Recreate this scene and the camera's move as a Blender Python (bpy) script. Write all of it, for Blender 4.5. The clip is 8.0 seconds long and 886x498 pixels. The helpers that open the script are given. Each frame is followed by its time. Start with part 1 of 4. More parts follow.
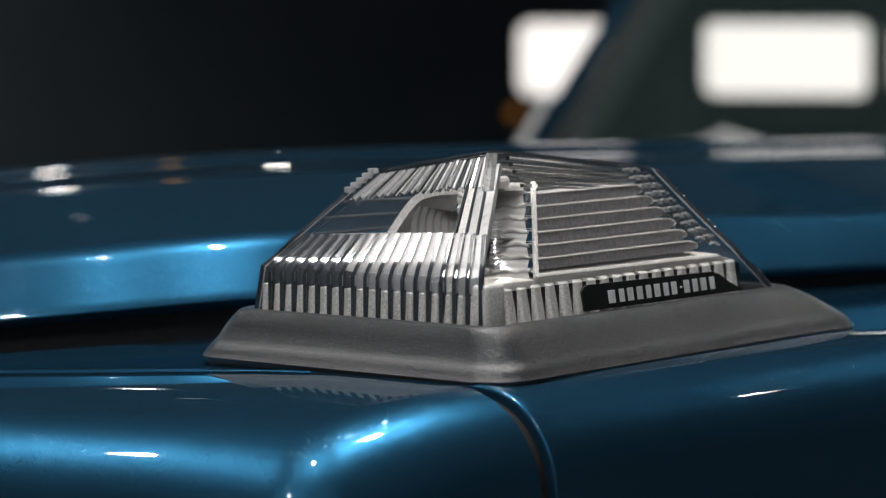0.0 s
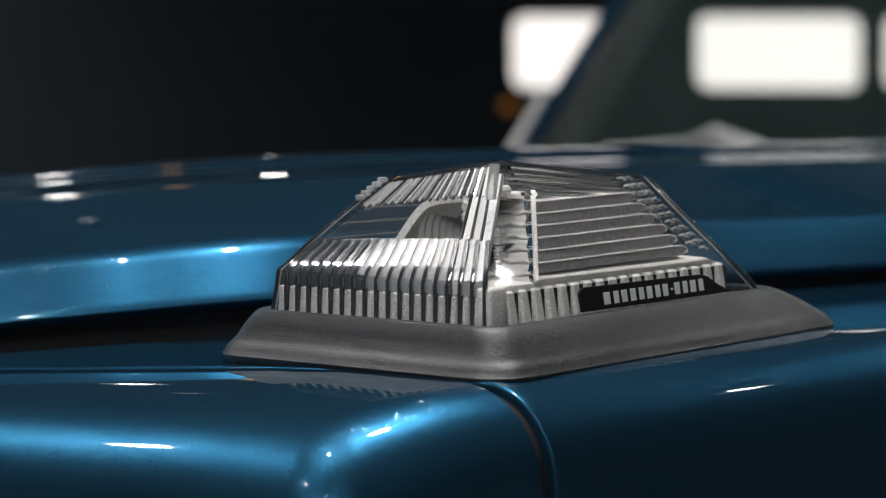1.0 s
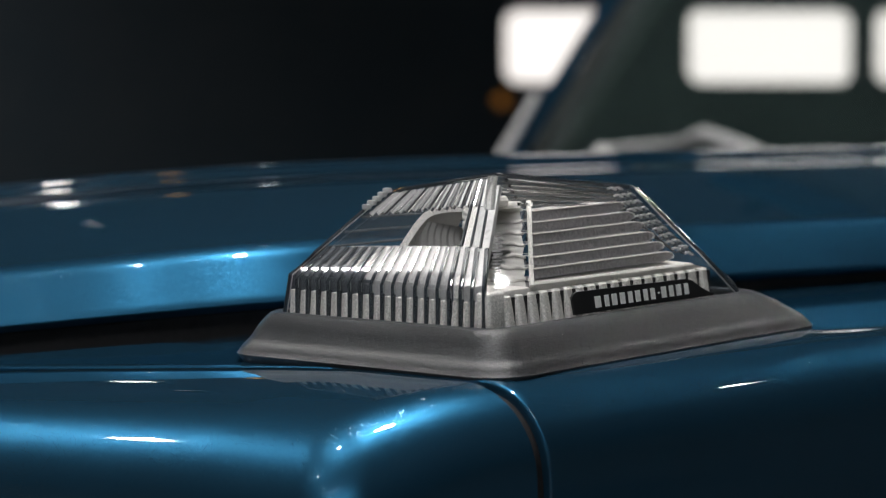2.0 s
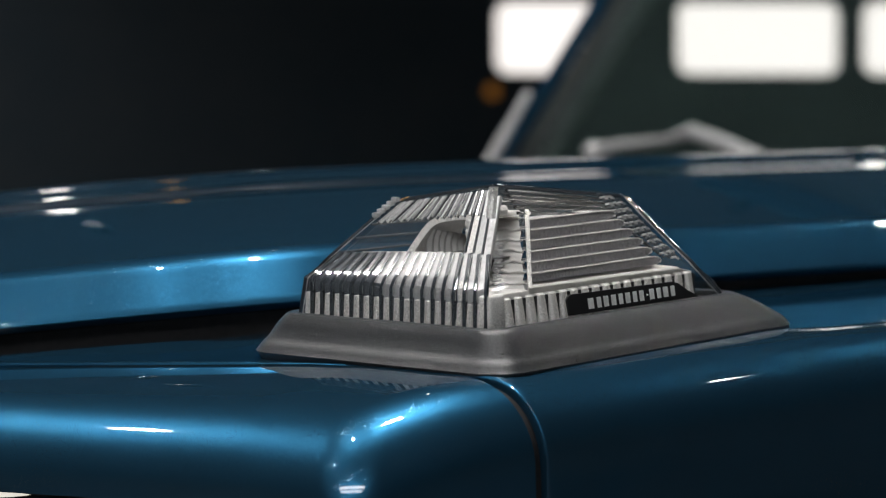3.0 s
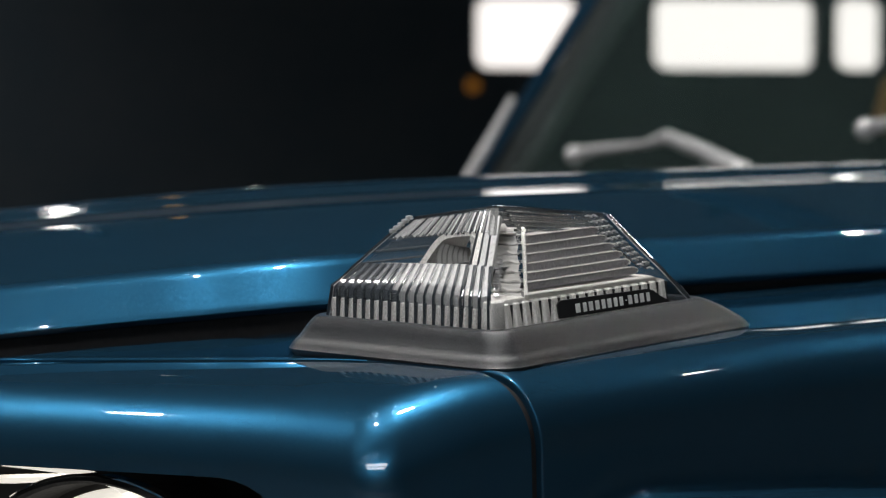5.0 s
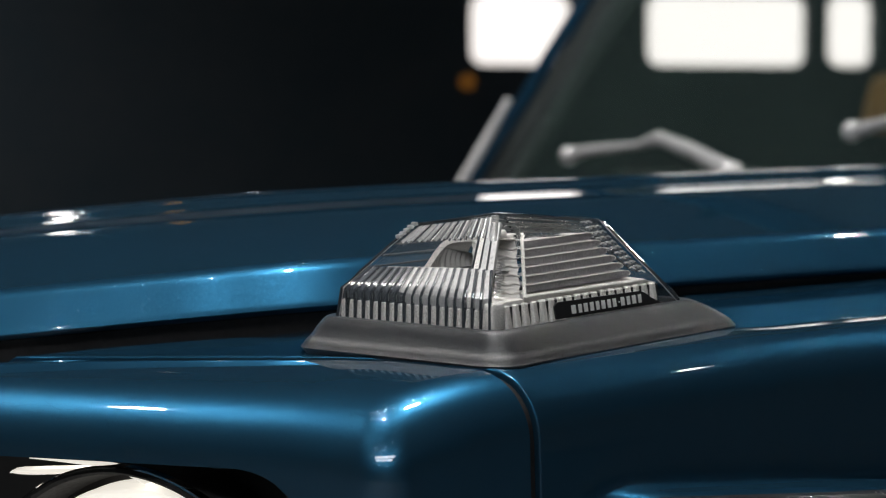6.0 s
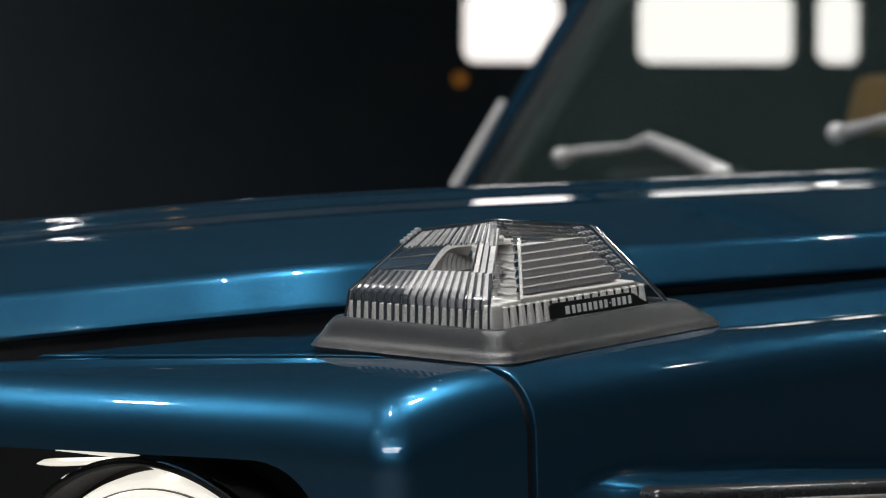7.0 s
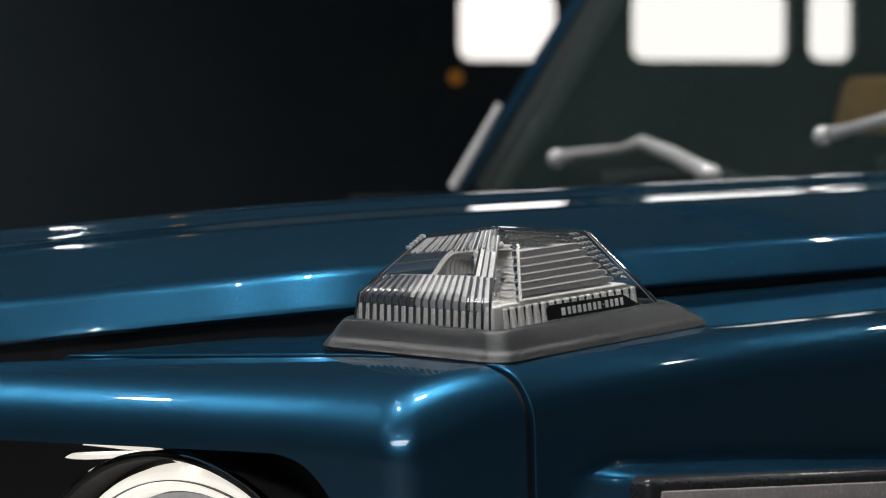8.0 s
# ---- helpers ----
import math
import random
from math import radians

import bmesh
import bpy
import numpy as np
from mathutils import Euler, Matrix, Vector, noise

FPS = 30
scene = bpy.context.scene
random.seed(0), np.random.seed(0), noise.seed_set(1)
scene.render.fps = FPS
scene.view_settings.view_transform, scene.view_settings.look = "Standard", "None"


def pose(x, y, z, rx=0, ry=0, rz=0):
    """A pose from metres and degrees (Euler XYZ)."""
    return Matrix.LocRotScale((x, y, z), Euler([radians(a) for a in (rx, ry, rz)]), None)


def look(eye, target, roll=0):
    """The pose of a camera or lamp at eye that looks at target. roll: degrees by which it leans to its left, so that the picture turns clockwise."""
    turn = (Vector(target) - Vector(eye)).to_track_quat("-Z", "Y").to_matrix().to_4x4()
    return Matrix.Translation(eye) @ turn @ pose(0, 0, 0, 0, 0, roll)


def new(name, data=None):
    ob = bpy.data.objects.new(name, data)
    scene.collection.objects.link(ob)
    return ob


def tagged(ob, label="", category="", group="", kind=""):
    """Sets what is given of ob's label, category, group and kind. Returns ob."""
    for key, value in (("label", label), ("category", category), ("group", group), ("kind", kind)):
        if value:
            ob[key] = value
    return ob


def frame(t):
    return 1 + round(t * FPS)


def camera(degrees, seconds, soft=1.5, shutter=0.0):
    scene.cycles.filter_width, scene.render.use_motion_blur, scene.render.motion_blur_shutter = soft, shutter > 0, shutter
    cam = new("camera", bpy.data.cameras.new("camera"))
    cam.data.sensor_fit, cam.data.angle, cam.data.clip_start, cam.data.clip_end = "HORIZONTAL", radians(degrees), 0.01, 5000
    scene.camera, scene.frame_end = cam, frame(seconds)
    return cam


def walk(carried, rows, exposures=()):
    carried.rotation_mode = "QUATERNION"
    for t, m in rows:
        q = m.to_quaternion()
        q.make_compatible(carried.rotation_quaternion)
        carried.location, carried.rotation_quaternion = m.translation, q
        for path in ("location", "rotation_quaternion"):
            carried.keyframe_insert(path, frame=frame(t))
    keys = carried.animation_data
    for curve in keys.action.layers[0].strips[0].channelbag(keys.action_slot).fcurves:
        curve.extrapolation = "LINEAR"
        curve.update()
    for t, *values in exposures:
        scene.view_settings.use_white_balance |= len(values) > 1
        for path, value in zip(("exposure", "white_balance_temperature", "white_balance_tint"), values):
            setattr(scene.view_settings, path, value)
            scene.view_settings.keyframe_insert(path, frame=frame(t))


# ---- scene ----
cam = camera(19.0, 8.0, 1.2)
# from the turn signal's own frame (its front outer base corner is the origin) to the upright car frame
LAMP = Matrix(((0.987, -0.1579, 0.0308, 0), (0.1595, 0.9854, -0.0597, 0), (-0.021, 0.0639, 0.9977, 1.08), (0, 0, 0, 1)))
PATH = [
    (0, (0.511, -0.566, 0.101), (-0.855, 0.886, -0.059), -1.4),
    (0.5, (0.528, -0.584, 0.107), (-0.84, 0.867, -0.06), -1.4),
    (1, (0.545, -0.608, 0.11), (-0.817, 0.847, -0.057), -1.4),
    (1.5, (0.562, -0.629, 0.114), (-0.797, 0.828, -0.055), -1.4),
    (3, (0.63, -0.712, 0.134), (-0.721, 0.751, -0.049), -1.4),
    (3.5, (0.653, -0.744, 0.139), (-0.693, 0.724, -0.044), -1.3),
    (4, (0.683, -0.78, 0.147), (-0.661, 0.689, -0.04), -1.3),
    (4.5, (0.709, -0.813, 0.154), (-0.632, 0.659, -0.036), -1.3),
    (6, (0.777, -0.899, 0.1728), (-0.557, 0.578, -0.0248), -1.25),
    (6.5, (0.8, -0.928, 0.179), (-0.532, 0.551, -0.021), -1.3),
    (7, (0.827, -0.962, 0.186), (-0.502, 0.519, -0.016), -1.3),
    (7.5, (0.855, -0.997, 0.1935), (-0.4725, 0.4855, -0.0105), -1.4),
    (8, (0.883, -1.031, 0.201), (-0.443, 0.452, -0.005), -1.5),
]
walk(cam, [(t, LAMP @ look(eye, target, roll)) for t, eye, target, roll in PATH])

# ---- world and light ----
world = bpy.data.worlds.new("world")
scene.world = world
world.use_nodes = True
world.node_tree.nodes["Background"].inputs[0].default_value = (0.5, 0.65, 0.9, 1)
world.node_tree.nodes["Background"].inputs[1].default_value = 0.03
scene.view_settings.exposure = 0.13

CEIL = 3.3
ROOM_YAW = 50.85
WALL_O = Vector((-5.938, 4.795, 0))
WU = Vector((math.cos(radians(ROOM_YAW)), math.sin(radians(ROOM_YAW)), 0))
WN = Vector((math.sin(radians(ROOM_YAW)), -math.cos(radians(ROOM_YAW)), 0))
# room frame: x along the far wall, y from the far wall towards the camera
ROOM = Matrix(((WU.x, WN.x, 0, WALL_O.x), (WU.y, WN.y, 0, WALL_O.y), (0, 0, 1, 0), (0, 0, 0, 1)))


# ---- materials ----
def mat(name, color, rough=0.5, metal=0.0, coat=0.0, coat_rough=0.03, noise_amt=0.15, noise_scale=40.0,
        bump=0.0, bump_scale=400.0, spec=0.5, emit=None, strength=0.0, trans=0.0, ior=1.5):
    m = bpy.data.materials.new(name)
    m.use_nodes = True
    nt = m.node_tree
    b = nt.nodes["Principled BSDF"]
    b.inputs["Roughness"].default_value = rough
    b.inputs["Metallic"].default_value = metal
    b.inputs["Coat Weight"].default_value = coat
    b.inputs["Coat Roughness"].default_value = coat_rough
    b.inputs["Specular IOR Level"].default_value = spec
    b.inputs["Transmission Weight"].default_value = trans
    b.inputs["IOR"].default_value = ior
    tc = nt.nodes.new("ShaderNodeTexCoord")
    if noise_amt > 0:
        n1 = nt.nodes.new("ShaderNodeTexNoise")
        n1.inputs["Scale"].default_value = noise_scale
        n1.inputs["Detail"].default_value = 6
        n2 = nt.nodes.new("ShaderNodeTexNoise")
        n2.inputs["Scale"].default_value = noise_scale * 9
        n2.inputs["Detail"].default_value = 3
        add = nt.nodes.new("ShaderNodeMath")
        add.operation = "ADD"
        ramp = nt.nodes.new("ShaderNodeMapRange")
        ramp.inputs[1].default_value, ramp.inputs[2].default_value = 0.7, 1.3
        ramp.inputs[3].default_value, ramp.inputs[4].default_value = 1 - noise_amt, 1 + noise_amt
        mul = nt.nodes.new("ShaderNodeVectorMath")
        mul.operation = "SCALE"
        mul.inputs[0].default_value = color[:3]
        nt.links.new(tc.outputs["Object"], n1.inputs["Vector"])
        nt.links.new(tc.outputs["Object"], n2.inputs["Vector"])
        nt.links.new(n1.outputs["Fac"], add.inputs[0])
        nt.links.new(n2.outputs["Fac"], add.inputs[1])
        nt.links.new(add.outputs[0], ramp.inputs[0])
        nt.links.new(ramp.outputs[0], mul.inputs["Scale"])
        nt.links.new(mul.outputs[0], b.inputs["Base Color"])
        rr = nt.nodes.new("ShaderNodeMapRange")
        rr.inputs[1].default_value, rr.inputs[2].default_value = 0.7, 1.3
        rr.inputs[3].default_value, rr.inputs[4].default_value = rough * 0.85, min(1, rough * 1.15)
        nt.links.new(add.outputs[0], rr.inputs[0])
        nt.links.new(rr.outputs[0], b.inputs["Roughness"])
    else:
        b.inputs["Base Color"].default_value = (*color[:3], 1)
    if bump > 0:
        n3 = nt.nodes.new("ShaderNodeTexNoise")
        n3.inputs["Scale"].default_value = bump_scale
        n3.inputs["Detail"].default_value = 4
        bp = nt.nodes.new("ShaderNodeBump")
        bp.inputs["Strength"].default_value = bump
        bp.inputs["Distance"].default_value = 0.0004
        nt.links.new(tc.outputs["Object"], n3.inputs["Vector"])
        nt.links.new(n3.outputs["Fac"], bp.inputs["Height"])
        nt.links.new(bp.outputs[0], b.inputs["Normal"])
    if emit:
        b.inputs["Emission Color"].default_value = (*emit, 1)
        b.inputs["Emission Strength"].default_value = strength
    return m


def paint_mat(name, body, flake, rough, flakes=0.16):
    """Metallic car paint: pigment and flakes under a clear coat."""
    m = bpy.data.materials.new(name)
    m.use_nodes = True
    nt = m.node_tree
    nt.nodes.remove(nt.nodes["Principled BSDF"])
    tc = nt.nodes.new("ShaderNodeTexCoord")
    vo = nt.nodes.new("ShaderNodeTexVoronoi")
    vo.inputs["Scale"].default_value = 2300
    sub = nt.nodes.new("ShaderNodeVectorMath")
    sub.operation = "SUBTRACT"
    sub.inputs[1].default_value = (0.5, 0.5, 0.5)
    sc = nt.nodes.new("ShaderNodeVectorMath")
    sc.operation = "SCALE"
    sc.inputs["Scale"].default_value = flakes
    geo = nt.nodes.new("ShaderNodeNewGeometry")
    add = nt.nodes.new("ShaderNodeVectorMath")
    norm = nt.nodes.new("ShaderNodeVectorMath")
    norm.operation = "NORMALIZE"
    nt.links.new(tc.outputs["Object"], vo.inputs["Vector"])
    nt.links.new(vo.outputs["Color"], sub.inputs[0])
    nt.links.new(sub.outputs[0], sc.inputs[0])
    nt.links.new(sc.outputs[0], add.inputs[0])
    nt.links.new(geo.outputs["Normal"], add.inputs[1])
    nt.links.new(add.outputs[0], norm.inputs[0])
    diff = nt.nodes.new("ShaderNodeBsdfDiffuse")
    diff.inputs["Color"].default_value = (*body, 1)
    glit = nt.nodes.new("ShaderNodeBsdfAnisotropic")
    glit.inputs["Roughness"].default_value = rough
    # faint cloudiness of the flake layer, and fine specks
    n1 = nt.nodes.new("ShaderNodeTexNoise")
    n1.inputs["Scale"].default_value = 25
    n1.inputs["Detail"].default_value = 5
    r1 = nt.nodes.new("ShaderNodeMapRange")
    r1.inputs[3].default_value, r1.inputs[4].default_value = 0.85, 1.15
    mul = nt.nodes.new("ShaderNodeVectorMath")
    mul.operation = "SCALE"
    mul.inputs[0].default_value = flake
    nt.links.new(tc.outputs["Object"], n1.inputs["Vector"])
    nt.links.new(n1.outputs["Fac"], r1.inputs[0])
    nt.links.new(r1.outputs[0], mul.inputs["Scale"])
    nt.links.new(mul.outputs[0], glit.inputs["Color"])
    nt.links.new(norm.outputs[0], glit.inputs["Normal"])
    duo = nt.nodes.new("ShaderNodeAddShader")
    nt.links.new(diff.outputs[0], duo.inputs[0])
    nt.links.new(glit.outputs[0], duo.inputs[1])
    # a few larger flakes that catch the light on their own
    v2 = nt.nodes.new("ShaderNodeTexVoronoi")
    v2.inputs["Scale"].default_value = 2300
    sep = nt.nodes.new("ShaderNodeSeparateColor")
    pick = nt.nodes.new("ShaderNodeMath")
    pick.operation = "GREATER_THAN"
    pick.inputs[1].default_value = 0.84
    dot = nt.nodes.new("ShaderNodeMath")
    dot.operation = "LESS_THAN"
    dot.inputs[1].default_value = 0.34
    both_m = nt.nodes.new("ShaderNodeMath")
    both_m.operation = "MULTIPLY"
    s2 = nt.nodes.new("ShaderNodeVectorMath")
    s2.operation = "SUBTRACT"
    s2.inputs[1].default_value = (0.5, 0.5, 0.5)
    s3 = nt.nodes.new("ShaderNodeVectorMath")
    s3.operation = "SCALE"
    s3.inputs["Scale"].default_value = 0.24
    a2 = nt.nodes.new("ShaderNodeVectorMath")
    n4 = nt.nodes.new("ShaderNodeVectorMath")
    n4.operation = "NORMALIZE"
    c2 = nt.nodes.new("ShaderNodeVectorMath")
    c2.operation = "SCALE"
    c2.inputs[0].default_value = (0.11, 0.18, 0.23)
    big = nt.nodes.new("ShaderNodeBsdfAnisotropic")
    big.inputs["Roughness"].default_value = 0.16
    nt.links.new(tc.outputs["Object"], v2.inputs["Vector"])
    nt.links.new(v2.outputs["Color"], sep.inputs[0])
    nt.links.new(sep.outputs[0], pick.inputs[0])
    nt.links.new(v2.outputs["Distance"], dot.inputs[0])
    nt.links.new(pick.outputs[0], both_m.inputs[0])
    nt.links.new(dot.outputs[0], both_m.inputs[1])
    nt.links.new(both_m.outputs[0], c2.inputs["Scale"])
    nt.links.new(c2.outputs[0], big.inputs["Color"])
    nt.links.new(v2.outputs["Color"], s2.inputs[0])
    nt.links.new(s2.outputs[0], s3.inputs[0])
    nt.links.new(s3.outputs[0], a2.inputs[0])
    nt.links.new(geo.outputs["Normal"], a2.inputs[1])
    nt.links.new(a2.outputs[0], n4.inputs[0])
    nt.links.new(n4.outputs[0], big.inputs["Normal"])
    both = nt.nodes.new("ShaderNodeAddShader")
    nt.links.new(duo.outputs[0], both.inputs[0])
    nt.links.new(big.outputs[0], both.inputs[1])
    coat = nt.nodes.new("ShaderNodeBsdfAnisotropic")
    coat.inputs["Roughness"].default_value = 0.02
    n2 = nt.nodes.new("ShaderNodeTexNoise")
    n2.inputs["Scale"].default_value = 160
    n2.inputs["Detail"].default_value = 2
    bp = nt.nodes.new("ShaderNodeBump")
    bp.inputs["Strength"].default_value = 0.02
    bp.inputs["Distance"].default_value = 0.0003
    nt.links.new(tc.outputs["Object"], n2.inputs["Vector"])
    nt.links.new(n2.outputs["Fac"], bp.inputs["Height"])
    nt.links.new(bp.outputs[0], coat.inputs["Normal"])
    fr = nt.nodes.new("ShaderNodeFresnel")
    fr.inputs["IOR"].default_value = 1.62
    mix = nt.nodes.new("ShaderNodeMixShader")
    nt.links.new(fr.outputs[0], mix.inputs[0])
    nt.links.new(both.outputs[0], mix.inputs[1])
    nt.links.new(coat.outputs[0], mix.inputs[2])
    nt.links.new(mix.outputs[0], nt.nodes["Material Output"].inputs[0])
    return m


PAINT = paint_mat("blue_metallic_paint", (0.005, 0.017, 0.029), (0.010, 0.062, 0.120), 0.34, 0.10)
RUBBER = mat("black_rubber", (0.017, 0.019, 0.023), 0.31, spec=0.9, bump=0.65, bump_scale=2200, noise_amt=0.75, noise_scale=1300)
BLACK = mat("black_plastic", (0.012, 0.012, 0.013), 0.35)
VOID = mat("near_black", (0.006, 0.006, 0.007), 0.8)
FROST = mat("frosted_plastic", (0.84, 0.82, 0.79), 0.42, bump=0.2, bump_scale=2600, noise_amt=0.45, noise_scale=1400)
# pale and dark copies of clear moulding: light seen in it put into colour
GLASSY = mat("clear_moulding_pale", (0.48, 0.48, 0.485), 0.3, 0.0, noise_amt=0.2, noise_scale=600)
# dark gloss for refraction lines in the clear lens
DARKLINE = mat("dark_refraction_gloss", (0.036, 0.043, 0.052), 0.09, spec=0.8, noise_amt=0)
DARKVIEW = mat("clear_prism_dark", (0.10, 0.112, 0.128), 0.14, noise_amt=0.2, noise_scale=500)
SILVER = mat("silvered_plastic", (0.55, 0.54, 0.525), 0.5, 0.0, bump=0.08, bump_scale=1500, noise_amt=0.12, noise_scale=200)
LOUVRE = mat("shaded_frosted_plastic", (0.44, 0.43, 0.435), 0.35, 0.2, bump=0.15, bump_scale=1600, noise_amt=0.45, noise_scale=900)
GREYTRAY = mat("grey_plastic", (0.10, 0.10, 0.10), 0.5)
WHITEPRINT = mat("white_print", (0.8, 0.8, 0.78), 0.5)
CHROME = mat("chrome", (0.85, 0.85, 0.85), 0.06, 1.0)
DRL = mat("headlamp_glow", (0.85, 0.83, 0.78), 0.3, emit=(1.0, 0.94, 0.83), strength=0.72)
GREYLENS = mat("side_marker_lens", (0.42, 0.38, 0.37), 0.25, coat=1.0)
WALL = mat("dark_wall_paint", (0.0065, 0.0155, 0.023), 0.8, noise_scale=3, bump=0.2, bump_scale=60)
BOUNCEWALL = mat("pale_bounce_wall", (0.42, 0.48, 0.46), 0.7, noise_scale=3)
FLOOR = mat("grey_floor", (0.30, 0.30, 0.30), 0.5, noise_scale=4)
CEILM = mat("grey_ceiling_paint", (0.12, 0.13, 0.145), 0.8, noise_scale=3)
PALEGLEAM = mat("pale_gleam", (0.85, 0.85, 0.85), 0.35, 0.0)
SATIN = mat("satin_grey_metal", (0.7, 0.7, 0.7), 0.3, 0.5)
PILLARTRIM = mat("dark_green_grey_trim", (0.022, 0.030, 0.030), 0.6)
TRIMGREY = mat("satin_black_trim", (0.03, 0.031, 0.033), 0.24, spec=0.9)
SEATM = mat("tan_leather", (0.24, 0.14, 0.045), 0.5, bump=0.3)
DAYLIGHT = mat("daylit_glass", (0.8, 0.8, 0.8), 0.5, noise_amt=0, emit=(1.0, 0.935, 0.89), strength=1.08)
BULB = mat("glowing_globe_glass", (0.8, 0.8, 0.8), 0.4, noise_amt=0, emit=(1.0, 0.95, 0.88), strength=30.0)
AMBERBULB = mat("glowing_amber_glass", (0.6, 0.3, 0.05), 0.4, noise_amt=0, emit=(1.0, 0.5, 0.12), strength=3.5)
PANEL = mat("glowing_diffuser", (0.8, 0.8, 0.8), 0.5, noise_amt=0, emit=(0.97, 0.98, 1.0), strength=14.0)
RAILPAINT = mat("pale_mirrored_band", (0.5, 0.49, 0.5), 0.6, noise_scale=3)
STRIPGLOW = mat("glowing_strip_diffuser", (0.8, 0.8, 0.8), 0.5, noise_amt=0, emit=(1.0, 0.94, 0.92), strength=3.0)
AMBERGLOW = mat("amber_lamp_glass", (0.5, 0.2, 0.02), 0.4, noise_amt=0, emit=(1.0, 0.4, 0.05), strength=0.1)


def glass_mat(name, color=(1, 1, 1), rough=0.0, ior=1.5):
    m = bpy.data.materials.new(name)
    m.use_nodes = True
    nt = m.node_tree
    nt.nodes.remove(nt.nodes["Principled BSDF"])
    g = nt.nodes.new("ShaderNodeBsdfGlass")
    g.inputs["Color"].default_value = (*color, 1)
    g.inputs["Roughness"].default_value = rough
    g.inputs["IOR"].default_value = ior
    nt.links.new(g.outputs[0], nt.nodes["Material Output"].inputs[0])
    return m


def thin_glass(name, color, rough):
    """A clear wall too thin to bend the view: straight through, with a mirror gloss that grows at grazing angles."""
    m = bpy.data.materials.new(name)
    m.use_nodes = True
    nt = m.node_tree
    nt.nodes.remove(nt.nodes["Principled BSDF"])
    clear = nt.nodes.new("ShaderNodeBsdfTransparent")
    clear.inputs["Color"].default_value = (*color, 1)
    gloss = nt.nodes.new("ShaderNodeBsdfAnisotropic")
    gloss.inputs["Color"].default_value = (1, 1, 1, 1)
    gloss.inputs["Roughness"].default_value = rough
    lw = nt.nodes.new("ShaderNodeLayerWeight")
    lw.inputs["Blend"].default_value = 0.5
    steep = nt.nodes.new("ShaderNodeMath")
    steep.operation = "POWER"
    steep.inputs[1].default_value = 4.5
    gain = nt.nodes.new("ShaderNodeMath")
    gain.operation = "MULTIPLY_ADD"
    gain.inputs[1].default_value, gain.inputs[2].default_value = 0.9, 0.04
    mix = nt.nodes.new("ShaderNodeMixShader")
    nt.links.new(lw.outputs["Facing"], steep.inputs[0])
    nt.links.new(steep.outputs[0], gain.inputs[0])
    nt.links.new(gain.outputs[0], mix.inputs[0])
    nt.links.new(clear.outputs[0], mix.inputs[1])
    nt.links.new(gloss.outputs[0], mix.inputs[2])
    nt.links.new(mix.outputs[0], nt.nodes["Material Output"].inputs[0])
    return m


PRISM = mat("clear_moulded_plastic", (0.93, 0.93, 0.92), 0.0, trans=1.0, noise_amt=0)
MILKY = mat("pale_moulded_plastic", (0.78, 0.78, 0.77), 0.05, trans=0.82, noise_amt=0)
LENS = thin_glass("clear_polycarbonate", (0.985, 0.985, 0.98), 0.02)
SCREEN = glass_mat("windscreen_glass", (0.97, 0.985, 0.98), 0.0, 1.45)


def veiled(m, color, amount):
    """Mixes in a faint diffuse veil for the haze of reflections on glass."""
    nt = m.node_tree
    out = nt.nodes["Material Output"]
    clear = out.inputs[0].links[0].from_socket
    d = nt.nodes.new("ShaderNodeBsdfDiffuse")
    d.inputs["Color"].default_value = (*color, 1)
    n = nt.nodes.new("ShaderNodeTexNoise")
    n.inputs["Scale"].default_value = 3
    n.inputs["Detail"].default_value = 6
    r = nt.nodes.new("ShaderNodeMapRange")
    r.inputs[3].default_value, r.inputs[4].default_value = amount * 0.6, amount * 1.4
    mix = nt.nodes.new("ShaderNodeMixShader")
    nt.links.new(n.outputs["Fac"], r.inputs[0])
    nt.links.new(r.outputs[0], mix.inputs[0])
    nt.links.new(clear, mix.inputs[1])
    nt.links.new(d.outputs[0], mix.inputs[2])
    nt.links.new(mix.outputs[0], out.inputs[0])


# greenish veil painted in for reflected light on the windscreen
veiled(SCREEN, (0.42, 0.68, 0.60), 0.014)


# ---- mesh helpers ----
def part(name, bm, material, parent=None, label="", matrix=None, smooth=True, outward=None):
    """Links a bmesh as one mesh object. outward: the side that an open sheet faces."""
    me = bpy.data.meshes.new(name)
    bmesh.ops.recalc_face_normals(bm, faces=bm.faces)
    if outward is not None and sum(f.normal.dot(outward) * f.calc_area() for f in bm.faces) < 0:
        bmesh.ops.reverse_faces(bm, faces=bm.faces)
    bm.to_mesh(me)
    bm.free()
    if smooth:
        me.shade_smooth()
        me.set_sharp_from_angle(angle=radians(32))
    me.materials.append(material)
    ob = new(name, me)
    if parent:
        ob.parent = parent
    if matrix is not None:
        ob.matrix_basis = matrix
    if label:
        tagged(ob, label)
    return ob


def grid(bm, rows, close=False):
    """Quads through rows of points; returns the verts."""
    vs = [[bm.verts.new(p) for p in r] for r in rows]
    for a, b in zip(vs, vs[1:]):
        n = len(a)
        for i in range(n if close else n - 1):
            j = (i + 1) % n
            bm.faces.new((a[i], a[j], b[j], b[i]))
    return vs


